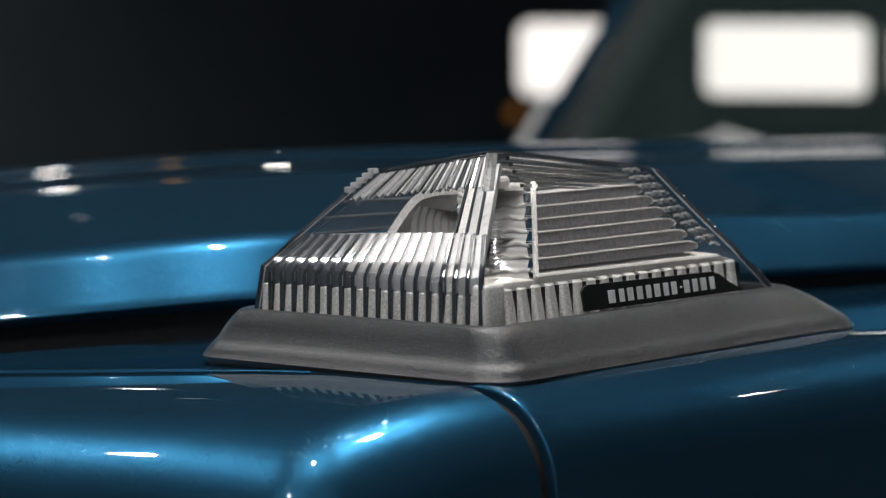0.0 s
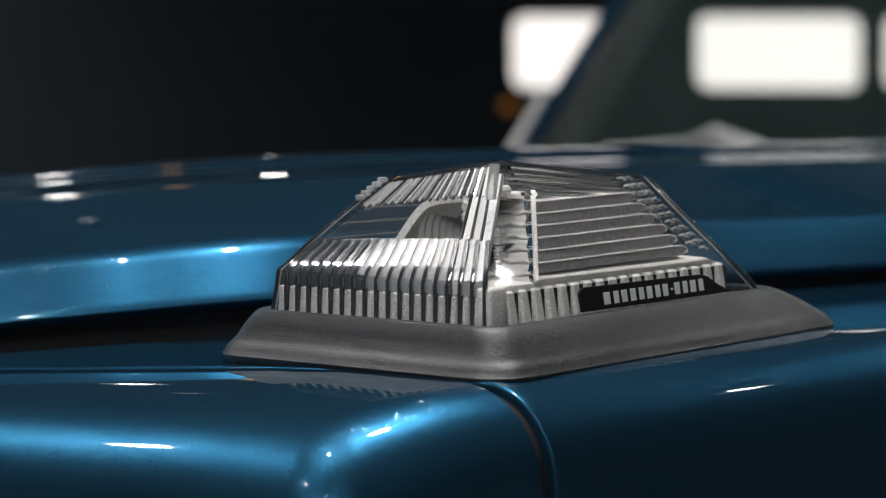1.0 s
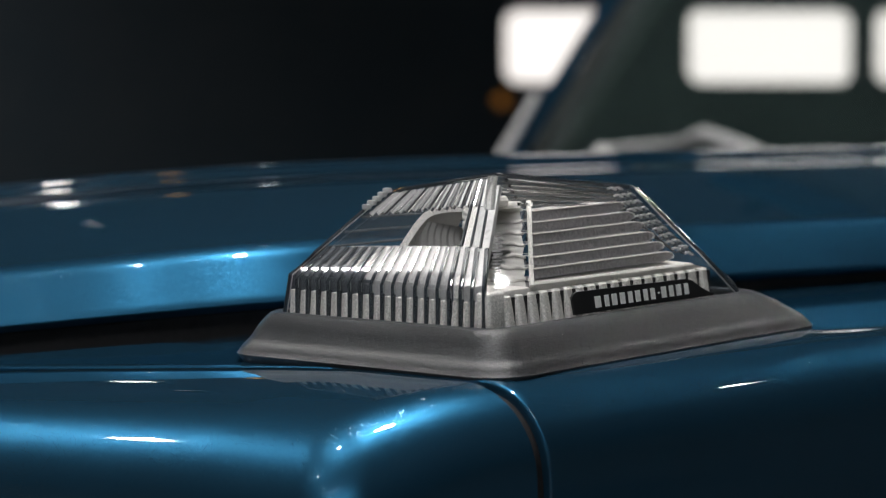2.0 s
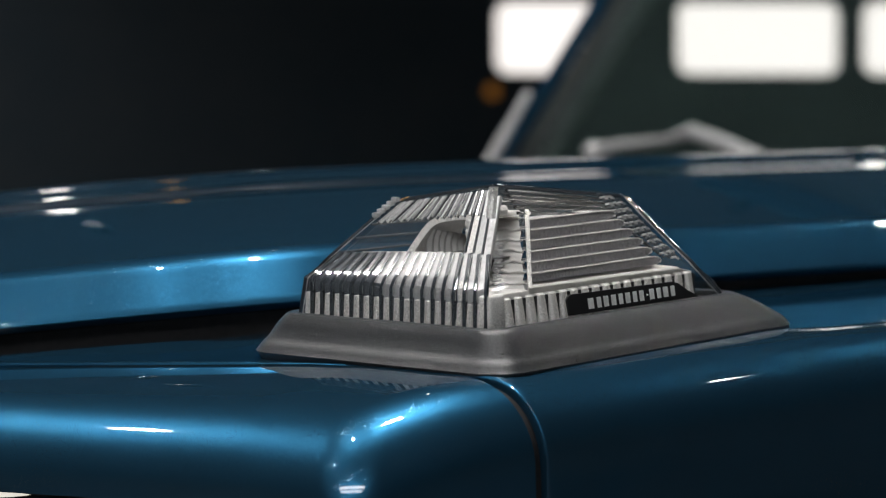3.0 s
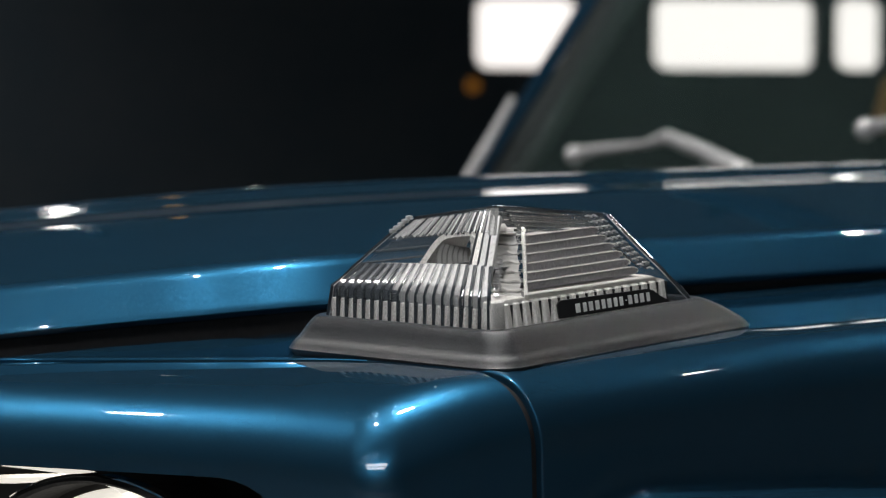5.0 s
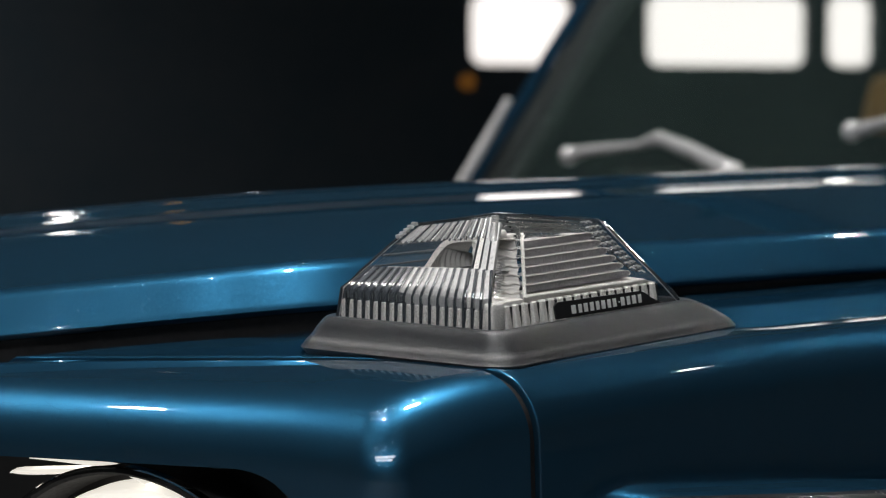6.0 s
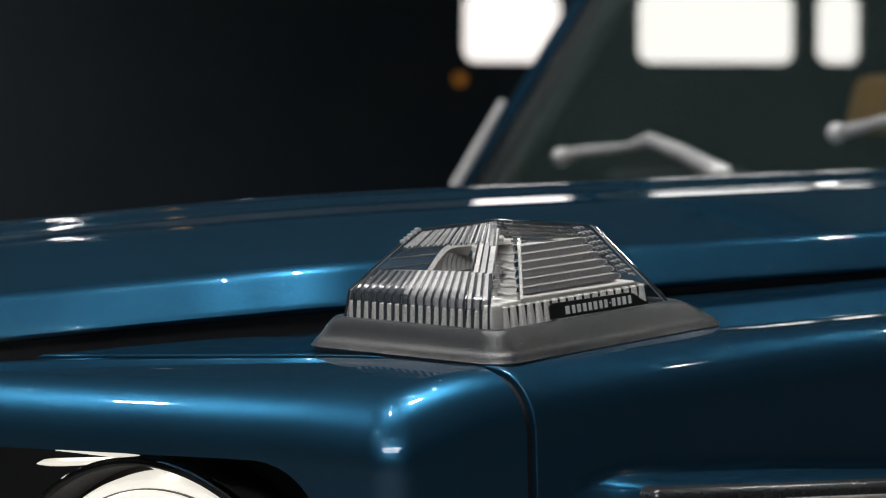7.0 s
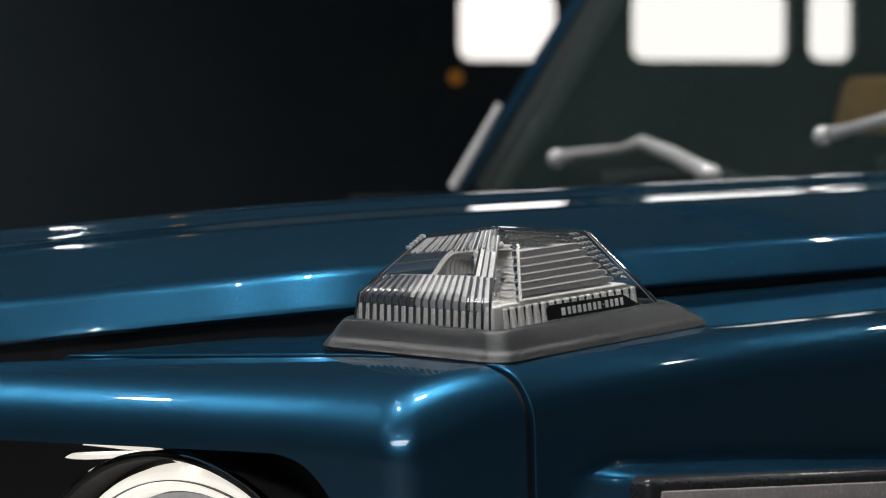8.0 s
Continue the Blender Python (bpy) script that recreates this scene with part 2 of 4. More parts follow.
def box(bm, x0, x1, y0, y1, z0, z1, bevel=0.0, m=None, seg=2):
    made = bmesh.ops.create_cube(bm, size=1)["verts"]
    for v in made:
        v.co = Vector((x0 + (v.co.x + 0.5) * (x1 - x0), y0 + (v.co.y + 0.5) * (y1 - y0), z0 + (v.co.z + 0.5) * (z1 - z0)))
    if bevel > 0:
        edges = list({e for v in made for e in v.link_edges})
        made = bmesh.ops.bevel(bm, geom=edges, offset=bevel, segments=seg, affect="EDGES", profile=0.5)["verts"]
    if m is not None:
        bmesh.ops.transform(bm, matrix=m, verts=list({v for v in made}))
    return made


def rrect(x0, x1, y0, y1, r, z, n=5):
    """A rounded rectangle; z is a number or a function of x and y."""
    pts = []
    for cx, cy, a0 in ((x1 - r, y0 + r, -90), (x1 - r, y1 - r, 0), (x0 + r, y1 - r, 90), (x0 + r, y0 + r, 180)):
        for i in range(n + 1):
            a = radians(a0 + 90 * i / n)
            x, y = cx + r * math.cos(a), cy + r * math.sin(a)
            pts.append(Vector((x, y, z(x, y) if callable(z) else z)))
    return pts


def tube(bm, pts, r, n=10):
    """A round bar through points; r is a number or one per point."""
    rows = []
    for i, p in enumerate(pts):
        d = (Vector(pts[min(i + 1, len(pts) - 1)]) - Vector(pts[max(i - 1, 0)])).normalized()
        a = d.orthogonal().normalized()
        b = d.cross(a)
        rr = r[i] if isinstance(r, (list, tuple)) else r
        rows.append([Vector(p) + rr * (math.cos(2 * math.pi * k / n) * a + math.sin(2 * math.pi * k / n) * b) for k in range(n)])
    vs = grid(bm, rows, close=True)
    bm.faces.new(vs[0][::-1])
    bm.faces.new(vs[-1])


# ---- the room ----
def room_box(name, x0, x1, y0, y1, z0, z1, material, label, category):
    bm = bmesh.new()
    box(bm, x0, x1, y0, y1, z0, z1)
    ob = part(name, bm, material, None, "", ROOM, smooth=False)
    return tagged(ob, label, category, kind="structure")


WINDOWS = [(0.056, 0.385), (0.645, 1.177), (1.245, 1.40)]
WZ0, WZ1 = 1.463, 1.70
room_box("floor", -7, 7, -0.2, 15, -0.1, 0, FLOOR, "grey smooth workshop floor", "floor")
room_box("ceiling", -7, 7, -0.2, 15, CEIL, CEIL + 0.15, CEILM, "grey painted ceiling", "ceiling")
# unseen walls, made pale to throw light onto windscreen and paint
room_box("wall_left", -7.2, -7, -0.2, 15, 0, CEIL, BOUNCEWALL, "unseen side wall, pale to throw light back", "wall")
room_box("wall_right", 7, 7.2, -0.2, 15, 0, CEIL, BOUNCEWALL, "unseen side wall, pale to throw light back", "wall")
room_box("wall_back", -7, 7, 15, 15.2, 0, CEIL, BOUNCEWALL, "unseen wall behind the camera, pale to throw light back", "wall")


def far_wall():
    """The far wall with window openings through it."""
    bm = bmesh.new()
    box(bm, -7, 7, -0.2, 0, 0, WZ0)
    box(bm, -7, 7, -0.2, 0, WZ1, CEIL)
    xs = [-7] + [v for w in WINDOWS for v in w] + [7]
    for a, b in zip(xs[::2], xs[1::2]):
        box(bm, a, b, -0.2, 0, WZ0, WZ1)
    # rounded corners of the openings
    r = 0.045
    for a, b in WINDOWS:
        for cx, sx in ((a, 1), (b, -1)):
            for cz, sz in ((WZ0, 1), (WZ1, -1)):
                arc = [(cx + sx * r * (1 - math.cos(radians(15 * k))), cz + sz * r * (1 - math.sin(radians(15 * k)))) for k in range(7)]
                fr = [bm.verts.new((x, -0.001, z)) for x, z in [(cx, cz)] + arc]
                bk = [bm.verts.new((x, -0.12, z)) for x, z in [(cx, cz)] + arc]
                bm.faces.new(fr)
                bm.faces.new(bk[::-1])
                for k in range(8):
                    bm.faces.new((fr[k], fr[(k + 1) % 8], bk[(k + 1) % 8], bk[k]))
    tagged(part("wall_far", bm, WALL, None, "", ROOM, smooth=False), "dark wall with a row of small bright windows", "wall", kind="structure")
    for i, (a, b) in enumerate(WINDOWS):
        bm = bmesh.new()
        box(bm, a, b, -0.14, -0.13, WZ0, WZ1)
        tagged(part("window_%d" % (i + 1), bm, DAYLIGHT, None, "", ROOM, smooth=False), "small rectangular window glowing with white light", "window", kind="structure")


far_wall()


def amber_lamp():
    bm = bmesh.new()
    bmesh.ops.create_uvsphere(bm, u_segments=16, v_segments=8, radius=0.022)
    for v in bm.verts:
        v.co = Vector((0.045 + v.co.x, 0.02 + v.co.y * 0.6, 1.405 + v.co.z))
    tagged(part("amber_lamp", bm, AMBERGLOW, None, "", ROOM), "small dim amber lamp on the far wall", "wall lamp")


amber_lamp()


def mirrored_rail():
    """An unseen pale rail with glowing strips, added for the hood to mirror high on the far wall."""
    bm = bmesh.new()
    box(bm, -4.0, 4.0, 0.0, 0.05, 2.20, 2.50, 0.01)
    tagged(part("trim", bm, RAILPAINT, None, "", ROOM, smooth=False), "unseen pale rail, added to be mirrored in the hood", "rail", kind="structure")
    for a, b in ((0.10, 0.45), (0.59, 0.67), (0.72, 1.27), (1.33, 1.48)):
        e = new("strip_light")
        e.matrix_basis = ROOM @ Matrix.Translation(((a + b) / 2, 0.05, 2.35))
        tagged(e, "slim glowing white strip, unseen, mirrored as a streak in the hood", "wall lamp", "strip lights on the rail")
        w = (b - a) / 2
        bm = bmesh.new()
        box(bm, -w, w, 0.0, 0.02, -0.10, 0.10, 0.005)
        part("frame", bm, BLACK, e, smooth=False)
        bm = bmesh.new()
        box(bm, -w + 0.012, w - 0.012, 0.018, 0.026, -0.088, 0.088, 0.003)
        part("diffuser", bm, STRIPGLOW, e, smooth=False)


mirrored_rail()


def ceiling_lamp(x, y, r, power, height=CEIL):
    """A round downlight: dark can with a glowing disc lamp."""
    e = new("ceiling_lamp")
    e.location = (x, y, height)
    tagged(e, "small round ceiling light, unseen, placed to light the car and room", "ceiling lamp", "ceiling spotlights")
    bm = bmesh.new()
    rows = [[Vector((rr * math.cos(2 * math.pi * k / 24), rr * math.sin(2 * math.pi * k / 24), z)) for k in range(24)]
            for rr, z in ((r * 1.05, -0.02), (r * 1.05, -0.1), (r * 1.2, -0.1), (r * 1.2, 0))]
    grid(bm, rows, close=True)
    part("housing", bm, BLACK, e)
    li = bpy.data.lights.new("spot_disc", "AREA")
    li.shape, li.size, li.energy, li.color = "DISK", 2 * r, power, (1.0, 0.98, 0.96)
    lo = new("spot_disc", li)
    lo.parent = e
    lo.location = (0, 0, -0.06)


# (-1.35, 1.0), (-1.0, 3.9), (-6.7, 2.2) are added fill; the rest follow highlights
for lx, ly, lr, lp in ((-0.43, -0.5, 0.03, 14), (-0.2, 0.27, 0.042, 30), (-2.05, -0.92, 0.05, 46), (-1.35, 1.0, 0.015, 32), (-1.0, 3.9, 0.09, 28), (-0.3, -1.6, 0.02, 22), (-6.7, 2.2, 0.03, 70),
                       (-4.35, 2.02, 0.022, 1), (-5.4, 2.6, 0.07, 4), (0.74, 2.02, 0.03, 2.5), (-3.4, 4.0, 0.025, 1), (-0.2, 2.55, 0.04, 15)):
    ceiling_lamp(lx, ly, lr, lp)


def panel_lamp(x, y):
    """A long ceiling light behind the camera: grey frame and glowing diffuser."""
    e = new("panel_lamp")
    e.location = (x, y, CEIL - 0.02)
    e.rotation_euler = (0, 0, math.atan2(0.6, 0.8))
    tagged(e, "long rectangular ceiling light with a pale diffuser", "ceiling lamp", "long ceiling lights")
    bm = bmesh.new()
    for x0, x1, y0, y1 in ((-1.25, 1.25, -0.24, -0.20), (-1.25, 1.25, 0.20, 0.24), (-1.25, -1.21, -0.20, 0.20), (1.21, 1.25, -0.20, 0.20)):
        box(bm, x0, x1, y0, y1, -0.06, 0.02)
    part("frame", bm, BLACK, e, smooth=False)
    bm = bmesh.new()
    box(bm, -1.21, 1.21, -0.20, 0.20, -0.05, -0.03)
    part("diffuser", bm, PANEL, e, smooth=False)


for px, py in ((1.82, -2.36), (2.18, -2.84)):
    panel_lamp(px, py)


def bulb_lamp(x, y, r, material, z=CEIL, name="bulb_lamp", label="small glowing globe lamp on the ceiling"):
    """A globe in a short collar, in the room's frame."""
    e = new(name)
    p = ROOM @ Vector((x, y, z))
    e.location = p
    tagged(e, label, "ceiling lamp", "far globe lamps")
    bm = bmesh.new()
    rows = [[Vector((rr * math.cos(2 * math.pi * k / 16), rr * math.sin(2 * math.pi * k / 16), h)) for k in range(16)]
            for rr, h in ((r * 0.5, -0.03), (r * 0.7, -0.02), (r * 0.75, 0.0))]
    grid(bm, rows, close=True)
    part("collar", bm, BLACK, e)
    bm = bmesh.new()
    bmesh.ops.create_uvsphere(bm, u_segments=16, v_segments=10, radius=r)
    for v in bm.verts:
        v.co.z -= 0.02 + r
    part("globe", bm, material, e)


bulb_lamp(-1.62, 0.2, 0.05, BULB)
for bx, bz, br in ((1.3, 2.2, 0.03), (-0.73, 2.13, 0.015)):
    bulb_lamp(bx, 0.1, br, BULB, bz, label="small glowing globe lamp beside the far wall")
bulb_lamp(-1.10, 0.45, 0.035, AMBERBULB, label="small amber globe lamp on the ceiling")

# ---- the car ----
car = new("car")
tagged(car, "dark blue metallic off-road car with clear front turn signal", "car")
car.location = (0, 0, 0)

UPOUT = Vector((0.3, -0.2, 1.0))
K = 0.16          # the car's length runs slightly across the turn signal's frame
SEAM = -0.007     # joint between front panel and fender
SWEEP = 0.12      # the front runs forward towards the grille


def seam_y(x):
    return SEAM + 0.28 * min(0.0, x + 0.09)


def top_z(x, y):
    z = 0.0
    yy = y - SWEEP * min(0.0, x + 0.01)
    if yy < -0.004:
        z -= 3.0 * (yy + 0.004) ** 2
    if y > 0.16:
        z -= 0.03 * (y - 0.16)
    if x < -0.06:
        z += 0.045 * (x + 0.06) * (1 - 0.9 * min(1.0, max(0.0, y / 0.06)))
    return z


def edge_drop(d, r=0.03, h=0.03):
    if d >= r:
        return 0.0
    return -h * (1 - math.sqrt(max(0.0, 1 - (1 - d / r) ** 2)))


def side_x(y):
    return 0.024 + K * (y - SEAM)


DS = [0.03 * (1 - math.cos(math.pi / 2 * i / 16)) for i in range(17)]


def edge_lip(bm, row, way):
    """Rolls an edge over into the joint; way: along y."""
    prev = row
    for off in ((-0.0002, 0.0007, -0.0002), (-0.0007, 0.0012, -0.0007), (-0.0018, 0.0014, -0.0018), (-0.0034, 0.0014, -0.0034)):
        nxt = [bm.verts.new(v.co + Vector((off[0], way * off[1], off[2]))) for v in row]
        for a, b, c, d in zip(prev, prev[1:], nxt[1:], nxt):
            bm.faces.new((a, b, c, d))
        prev = nxt


def fender():
    rows = []
    n = 60
    for i in range(n + 1):
        y = SEAM + 0.0042 + 1.25 * (i / n) ** 1.5
        sx = side_x(y)
        row = []
        # outer side, going up: arch flare lip, then the flat side
        flare = min(1, max(0, (y - 0.02) / 0.03))
        flare = flare * flare * (3 - 2 * flare)
        for dz, out in ((-0.16, 0.024), (-0.068, 0.024), (-0.0625, 0.0225), (-0.0605, 0.019), (-0.059, 0.012), (-0.0575, 0.006), (-0.0555, 0.0025), (-0.0525, 0.0006), (-0.047, 0.0), (-0.038, 0.0)):
            fall = 0.104 * max(0.0, y - 0.045) * min(1, max(0, (-dz - 0.026) / 0.02))
            row.append((sx + out * flare, y, dz - fall - 0.03 * max(0, y - 0.16)))
        for d in DS:
            row.append((sx - d, y, top_z(sx - d, y) + edge_drop(d)))
        gx = -0.178 + 0.13 * y - 1.9 * max(0.0, 0.05 - y)
        for k in range(1, 9):
            x = sx - 0.03 + (gx - sx + 0.03) * k / 8
            row.append((x, y, top_z(x, y)))
        row += [(gx - 0.004, y, top_z(gx, y) - 0.002), (gx - 0.006, y, top_z(gx, y) - 0.007), (gx - 0.006, y, top_z(gx, y) - 0.022)]
        blend = max(0.0, 1 - (y - SEAM) / 0.15)
        rows.append([(px, py + (seam_y(px) - SEAM) * blend, pz) for px, py, pz in row])
    bm = bmesh.new()
    vs = grid(bm, rows)
    # return flange into the joint
    edge_lip(bm, vs[0], -1)
    return part("fender", bm, PAINT, car, "dark blue metallic front fender", LAMP, outward=UPOUT)


def front_outline(d):
    """The plan outline of the front panel, moved inwards by d."""
    cx, cy = 0.0005, -0.080
    s = Vector((0.024 - cx, SEAM - cy)).normalized()      # side direction
    f = Vector((-1.0, -SWEEP)).normalized()                 # front direction, going inboard
    ns, nf = Vector((-s.y, s.x)), Vector((-f.y, f.x))
    if ns.x > 0:
        ns = -ns
    if nf.y < 0:
        nf = -nf
    c = Vector((cx, cy))
    r0 = 0.022
    r = r0 - 0.4 * d
    # centre of the corner's circle
    def meet(a, da, b, db):
        t = ((b.x - a.x) * db.y - (b.y - a.y) * db.x) / (da.x * db.y - da.y * db.x)
        return a + da * t
    off = d + r
    o = meet(c + ns * off, s, c + nf * off, f)
    pts = []
    a0 = math.atan2(-nf.y, -nf.x)
    a1 = math.atan2(-ns.y, -ns.x)
    start = o - nf * r
    for i in range(60, 0, -1):
        pts.append(start + f * (0.55 * (i / 60) ** 1.3))
    for i in range(17):
        a = a0 + (a1 - a0) * i / 16
        pts.append(o + Vector((math.cos(a), math.sin(a))) * r)
    end = o - ns * r
    t = (SEAM - 0.0024 - end.y) / s.y
    for i in range(1, 9):
        pts.append(end + s * (t * i / 8))
    return pts


def front_panel():
    rows = []
    out = front_outline(0)
    rim = lambda i: 0.021 + 0.009 * min(1, max(0, (i - 60) / 18))
    tilt = lambda p: 0.045 * min(0, p.x + 0.06)
    # height of the lower edge: open above the headlamp
    def low(p):
        u = min(1, max(0, (-p.x - 0.022) / 0.066))
        return -0.15 + (0.15 - 0.0405) * max(0, 1 - (1 - u) ** 2.6) ** 0.5 if p.x < -0.022 else -0.15
    rows.append([(p.x, p.y + 0.012, low(p) + tilt(p)) for p in out])
    for k in (0, 0.25, 0.5, 0.75, 1):
        rows.append([(p.x, p.y, low(p) + tilt(p) + (top_z(p.x, p.y) - rim(i) - 0.0006 - low(p) - tilt(p)) * k) for i, p in enumerate(out)])
    for d in DS:
        rows.append([(p.x, p.y, top_z(p.x, p.y) + edge_drop(d, 0.03, rim(i))) for i, p in enumerate(front_outline(d))])
    last = front_outline(0.03)
    for k in range(1, 7):
        row = []
        for p in last:
            y = p.y + (seam_y(p.x) - 0.0022 - p.y) * k / 6
            row.append((p.x, y, top_z(p.x, y)))
        rows.append(row)
    bm = bmesh.new()
    vs = grid(bm, rows)
    edge_lip(bm, vs[-1], 1)
    return part("front_panel", bm, PAINT, car, "dark blue headlamp surround panel", LAMP, outward=UPOUT)


fender()
front_panel()


def seam_backing():
    bm = bmesh.new()
    # near-black blocks stand for the shade inside the joint
    box(bm, -0.16, -0.012, SEAM - 0.01, SEAM + 0.01, -0.2, -0.014)
    box(bm, -0.012, 0.012, SEAM - 0.01, SEAM + 0.01, -0.2, -0.04)
    part("joint_gap_block", bm, VOID, car, "near-black block for the shade in the panel joint", LAMP, smooth=False)
    # near-black strip close below the joint, following the panels, for the shade in it
    bm = bmesh.new()
    sx = side_x(SEAM)
    line = [(sx - 0.0030, -0.16), (sx - 0.0030, -0.038)]
    line += [(sx - d - 0.0030 + 0.0015 * d / 0.03, top_z(sx - d, SEAM) + edge_drop(d) - 0.0030 * d / 0.03 - 0.0006) for d in DS]
    line += [(sx - 0.03 - 0.02 * k, top_z(sx - 0.03 - 0.02 * k, SEAM) - 0.0036) for k in range(1, 11)]
    grid(bm, [[(x, seam_y(x) + dy, z) for x, z in line] for dy in (-0.0055, 0.0, 0.0055)])
    part("joint_strip", bm, VOID, car, "near-black strip for the shade in the panel joint", LAMP)
    # near-black sheet deepens the shade in the gap below the hood
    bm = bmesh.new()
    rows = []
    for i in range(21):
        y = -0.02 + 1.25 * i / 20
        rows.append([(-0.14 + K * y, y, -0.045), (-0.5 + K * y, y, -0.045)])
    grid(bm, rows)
    part("hood_gap_dark", bm, VOID, car, "near-black sheet for the shade between hood and fender", LAMP)


seam_backing()


# lower edge of the hood, from the front corner back along the fender
HOOD_EDGE = [(-0.70, -0.19, -0.034), (-0.52, -0.135, -0.023), (-0.42, -0.10, -0.0145), (-0.335, -0.066, -0.006), (-0.29, -0.041, -0.001), (-0.24, -0.008, 0.0045),
             (-0.200, 0.021, 0.0085), (-0.173, 0.056, 0.0105), (-0.155, 0.10, 0.0100), (-0.136, 0.18, 0.0075), (-0.114, 0.30, 0.0035), (-0.072, 0.55, -0.0055), (-0.031, 0.80, -0.0145), (0.05, 1.30, -0.033)]


def smooth_path(pts, n):
    """A smooth curve through points, n pieces to a span."""
    v = [Vector(p) for p in pts]
    out = []
    for i in range(len(v) - 1):
        p0, p1, p2, p3 = v[max(i - 1, 0)], v[i], v[i + 1], v[min(i + 2, len(v) - 1)]
        d = (p2 - p1).length
        m1 = (p2 - p0) * (d / max((p2 - p0).length, 1e-6))
        m2 = (p3 - p1) * (d / max((p3 - p1).length, 1e-6))
        for k in range(n):
            t = k / n
            out.append((2 * t ** 3 - 3 * t ** 2 + 1) * p1 + (t ** 3 - 2 * t ** 2 + t) * m1 + (-2 * t ** 3 + 3 * t ** 2) * p2 + (t ** 3 - t ** 2) * m2)
    out.append(v[-1])
    return out


def hood_section():
    """Offsets inwards and up from the lower edge: flat bevel, soft shoulder, rising top, ridge."""
    sec = [(0.02, -0.005), (0.005, -0.0035), (0.0012, -0.001), (0.0, 0.0006), (0.0008, 0.002)]
    x, z, ang = 0.0008, 0.002, 50.0
    for k in range(9):
        x, z = x + 0.0015, z + 0.0018
        sec.append((x, z))
    while ang > 13.5:
        step = 0.0008
        ang -= math.degrees(step / 0.016)
        x, z = x + step * math.cos(radians(ang)), z + step * math.sin(radians(ang))
        sec.append((x, z))
    while x < 0.094:
        x, z = x + 0.015, z + 0.015 * math.tan(radians(ang))
        ang = max(9.5, ang - 0.3)
        sec.append((x, z))
    # ridge: a nearly flat strip, then the raised middle of the hood
    for goal, turn in ((2.4, -0.8), (0.8, -0.06), (7.0, 0.8), (7.0, 0.0), (-14.0, -0.64)):
        for k in range(120):
            if (turn == 0 and k >= 6) or (turn < 0 and ang <= goal) or (turn > 0 and ang >= goal):
                break
            ang += turn
            x, z = x + 0.002 * math.cos(radians(ang)), z + 0.002 * math.sin(radians(ang))
            sec.append((x, z))
    return sec + [(x + 0.15, z - 0.05), (x + 0.45, z - 0.11), (x + 0.9, z - 0.12)]


def hood():
    inward = Vector((-0.8, 0.6, 0.0)) * 1.1
    rows = []
    edge = smooth_path(HOOD_EDGE, 14)
    # the corner softens away from the edge
    soft = []
    for p in edge:
        wsum, q = 0.0, Vector((0, 0, 0))
        for a, b in zip(edge, edge[1:]):
            m = (a + b) / 2
            wt = (b - a).length * math.exp(-((m - p).length / 0.11) ** 2)
            wsum, q = wsum + wt, q + m * wt
        near = min(1.0, (p - edge[0]).length / 0.25, (p - edge[-1]).length / 0.25)
        soft.append(p.lerp(q / wsum, near))
    for p, q in zip(edge, soft):
        h = 0.945 + 0.06 * p.y
        row = []
        for d, z in hood_section():
            f = min(1.0, max(0.0, (d - 0.03) / 0.12))
            row.append(p.lerp(q, f * f * (3 - 2 * f)) + inward * d + Vector((0, 0, z * h)))
        rows.append(row)
    bm = bmesh.new()
    grid(bm, rows)
    part("hood", bm, PAINT, car, "dark blue metallic hood with bevelled edge", LAMP, outward=UPOUT)
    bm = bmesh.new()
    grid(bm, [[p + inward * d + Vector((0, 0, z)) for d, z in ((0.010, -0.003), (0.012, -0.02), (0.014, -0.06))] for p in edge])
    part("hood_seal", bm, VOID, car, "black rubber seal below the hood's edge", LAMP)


hood()

# ---- turn signal, in its own frame ----
signal = None


def signal_base():
    """Black rubber base with a lip and curved flanks."""
    global signal
    rings = [(0.0010, 0.0010, 0.0010, 0.0010, 0.0145, -0.004), (-0.0016, -0.0012, -0.0010, -0.0016, 0.0148, 0.0000), (-0.0018, -0.0014, -0.0012, -0.0018, 0.0148, 0.0005), (-0.0015, -0.0011, -0.0009, -0.0015, 0.0147, 0.0008),
             (-0.0003, -0.0002, -0.0001, 0.0002, 0.0142, 0.0026), (0.0010, 0.0009, 0.0010, 0.0020, 0.0139, 0.0044), (0.0013, 0.0012, 0.0013, 0.0024, 0.0138, 0.0046),
             (0.0034, 0.0026, 0.0028, 0.006, 0.0125, 0.0065), (0.0065, 0.0042, 0.005, 0.014, 0.011, 0.0105), (0.0095, 0.0055, 0.0072, 0.021, 0.010, 0.0135),
             (0.0115, 0.0065, 0.009, 0.0255, 0.0095, 0.0152), (0.0125, 0.0075, 0.010, 0.0275, 0.009, 0.0156), (0.016, 0.011, 0.013, 0.031, 0.006, 0.0154), (0.016, 0.011, 0.013, 0.031, 0.006, 0.004)]
    bm = bmesh.new()
    rows = [rrect(-0.132 + a, 0.003 - c, -0.003 + b, 0.182 - d, r, z, 8) for a, b, c, d, r, z in rings]
    grid(bm, rows, close=True)
    signal = part("turn_signal", bm, RUBBER, car, "clear front turn signal on a black rubber base", LAMP)


signal_base()


def top_plane(x, y):
    return 0.0655 - 0.115 * (y - 0.047) + 0.14 * min(0.0, x + 0.043)


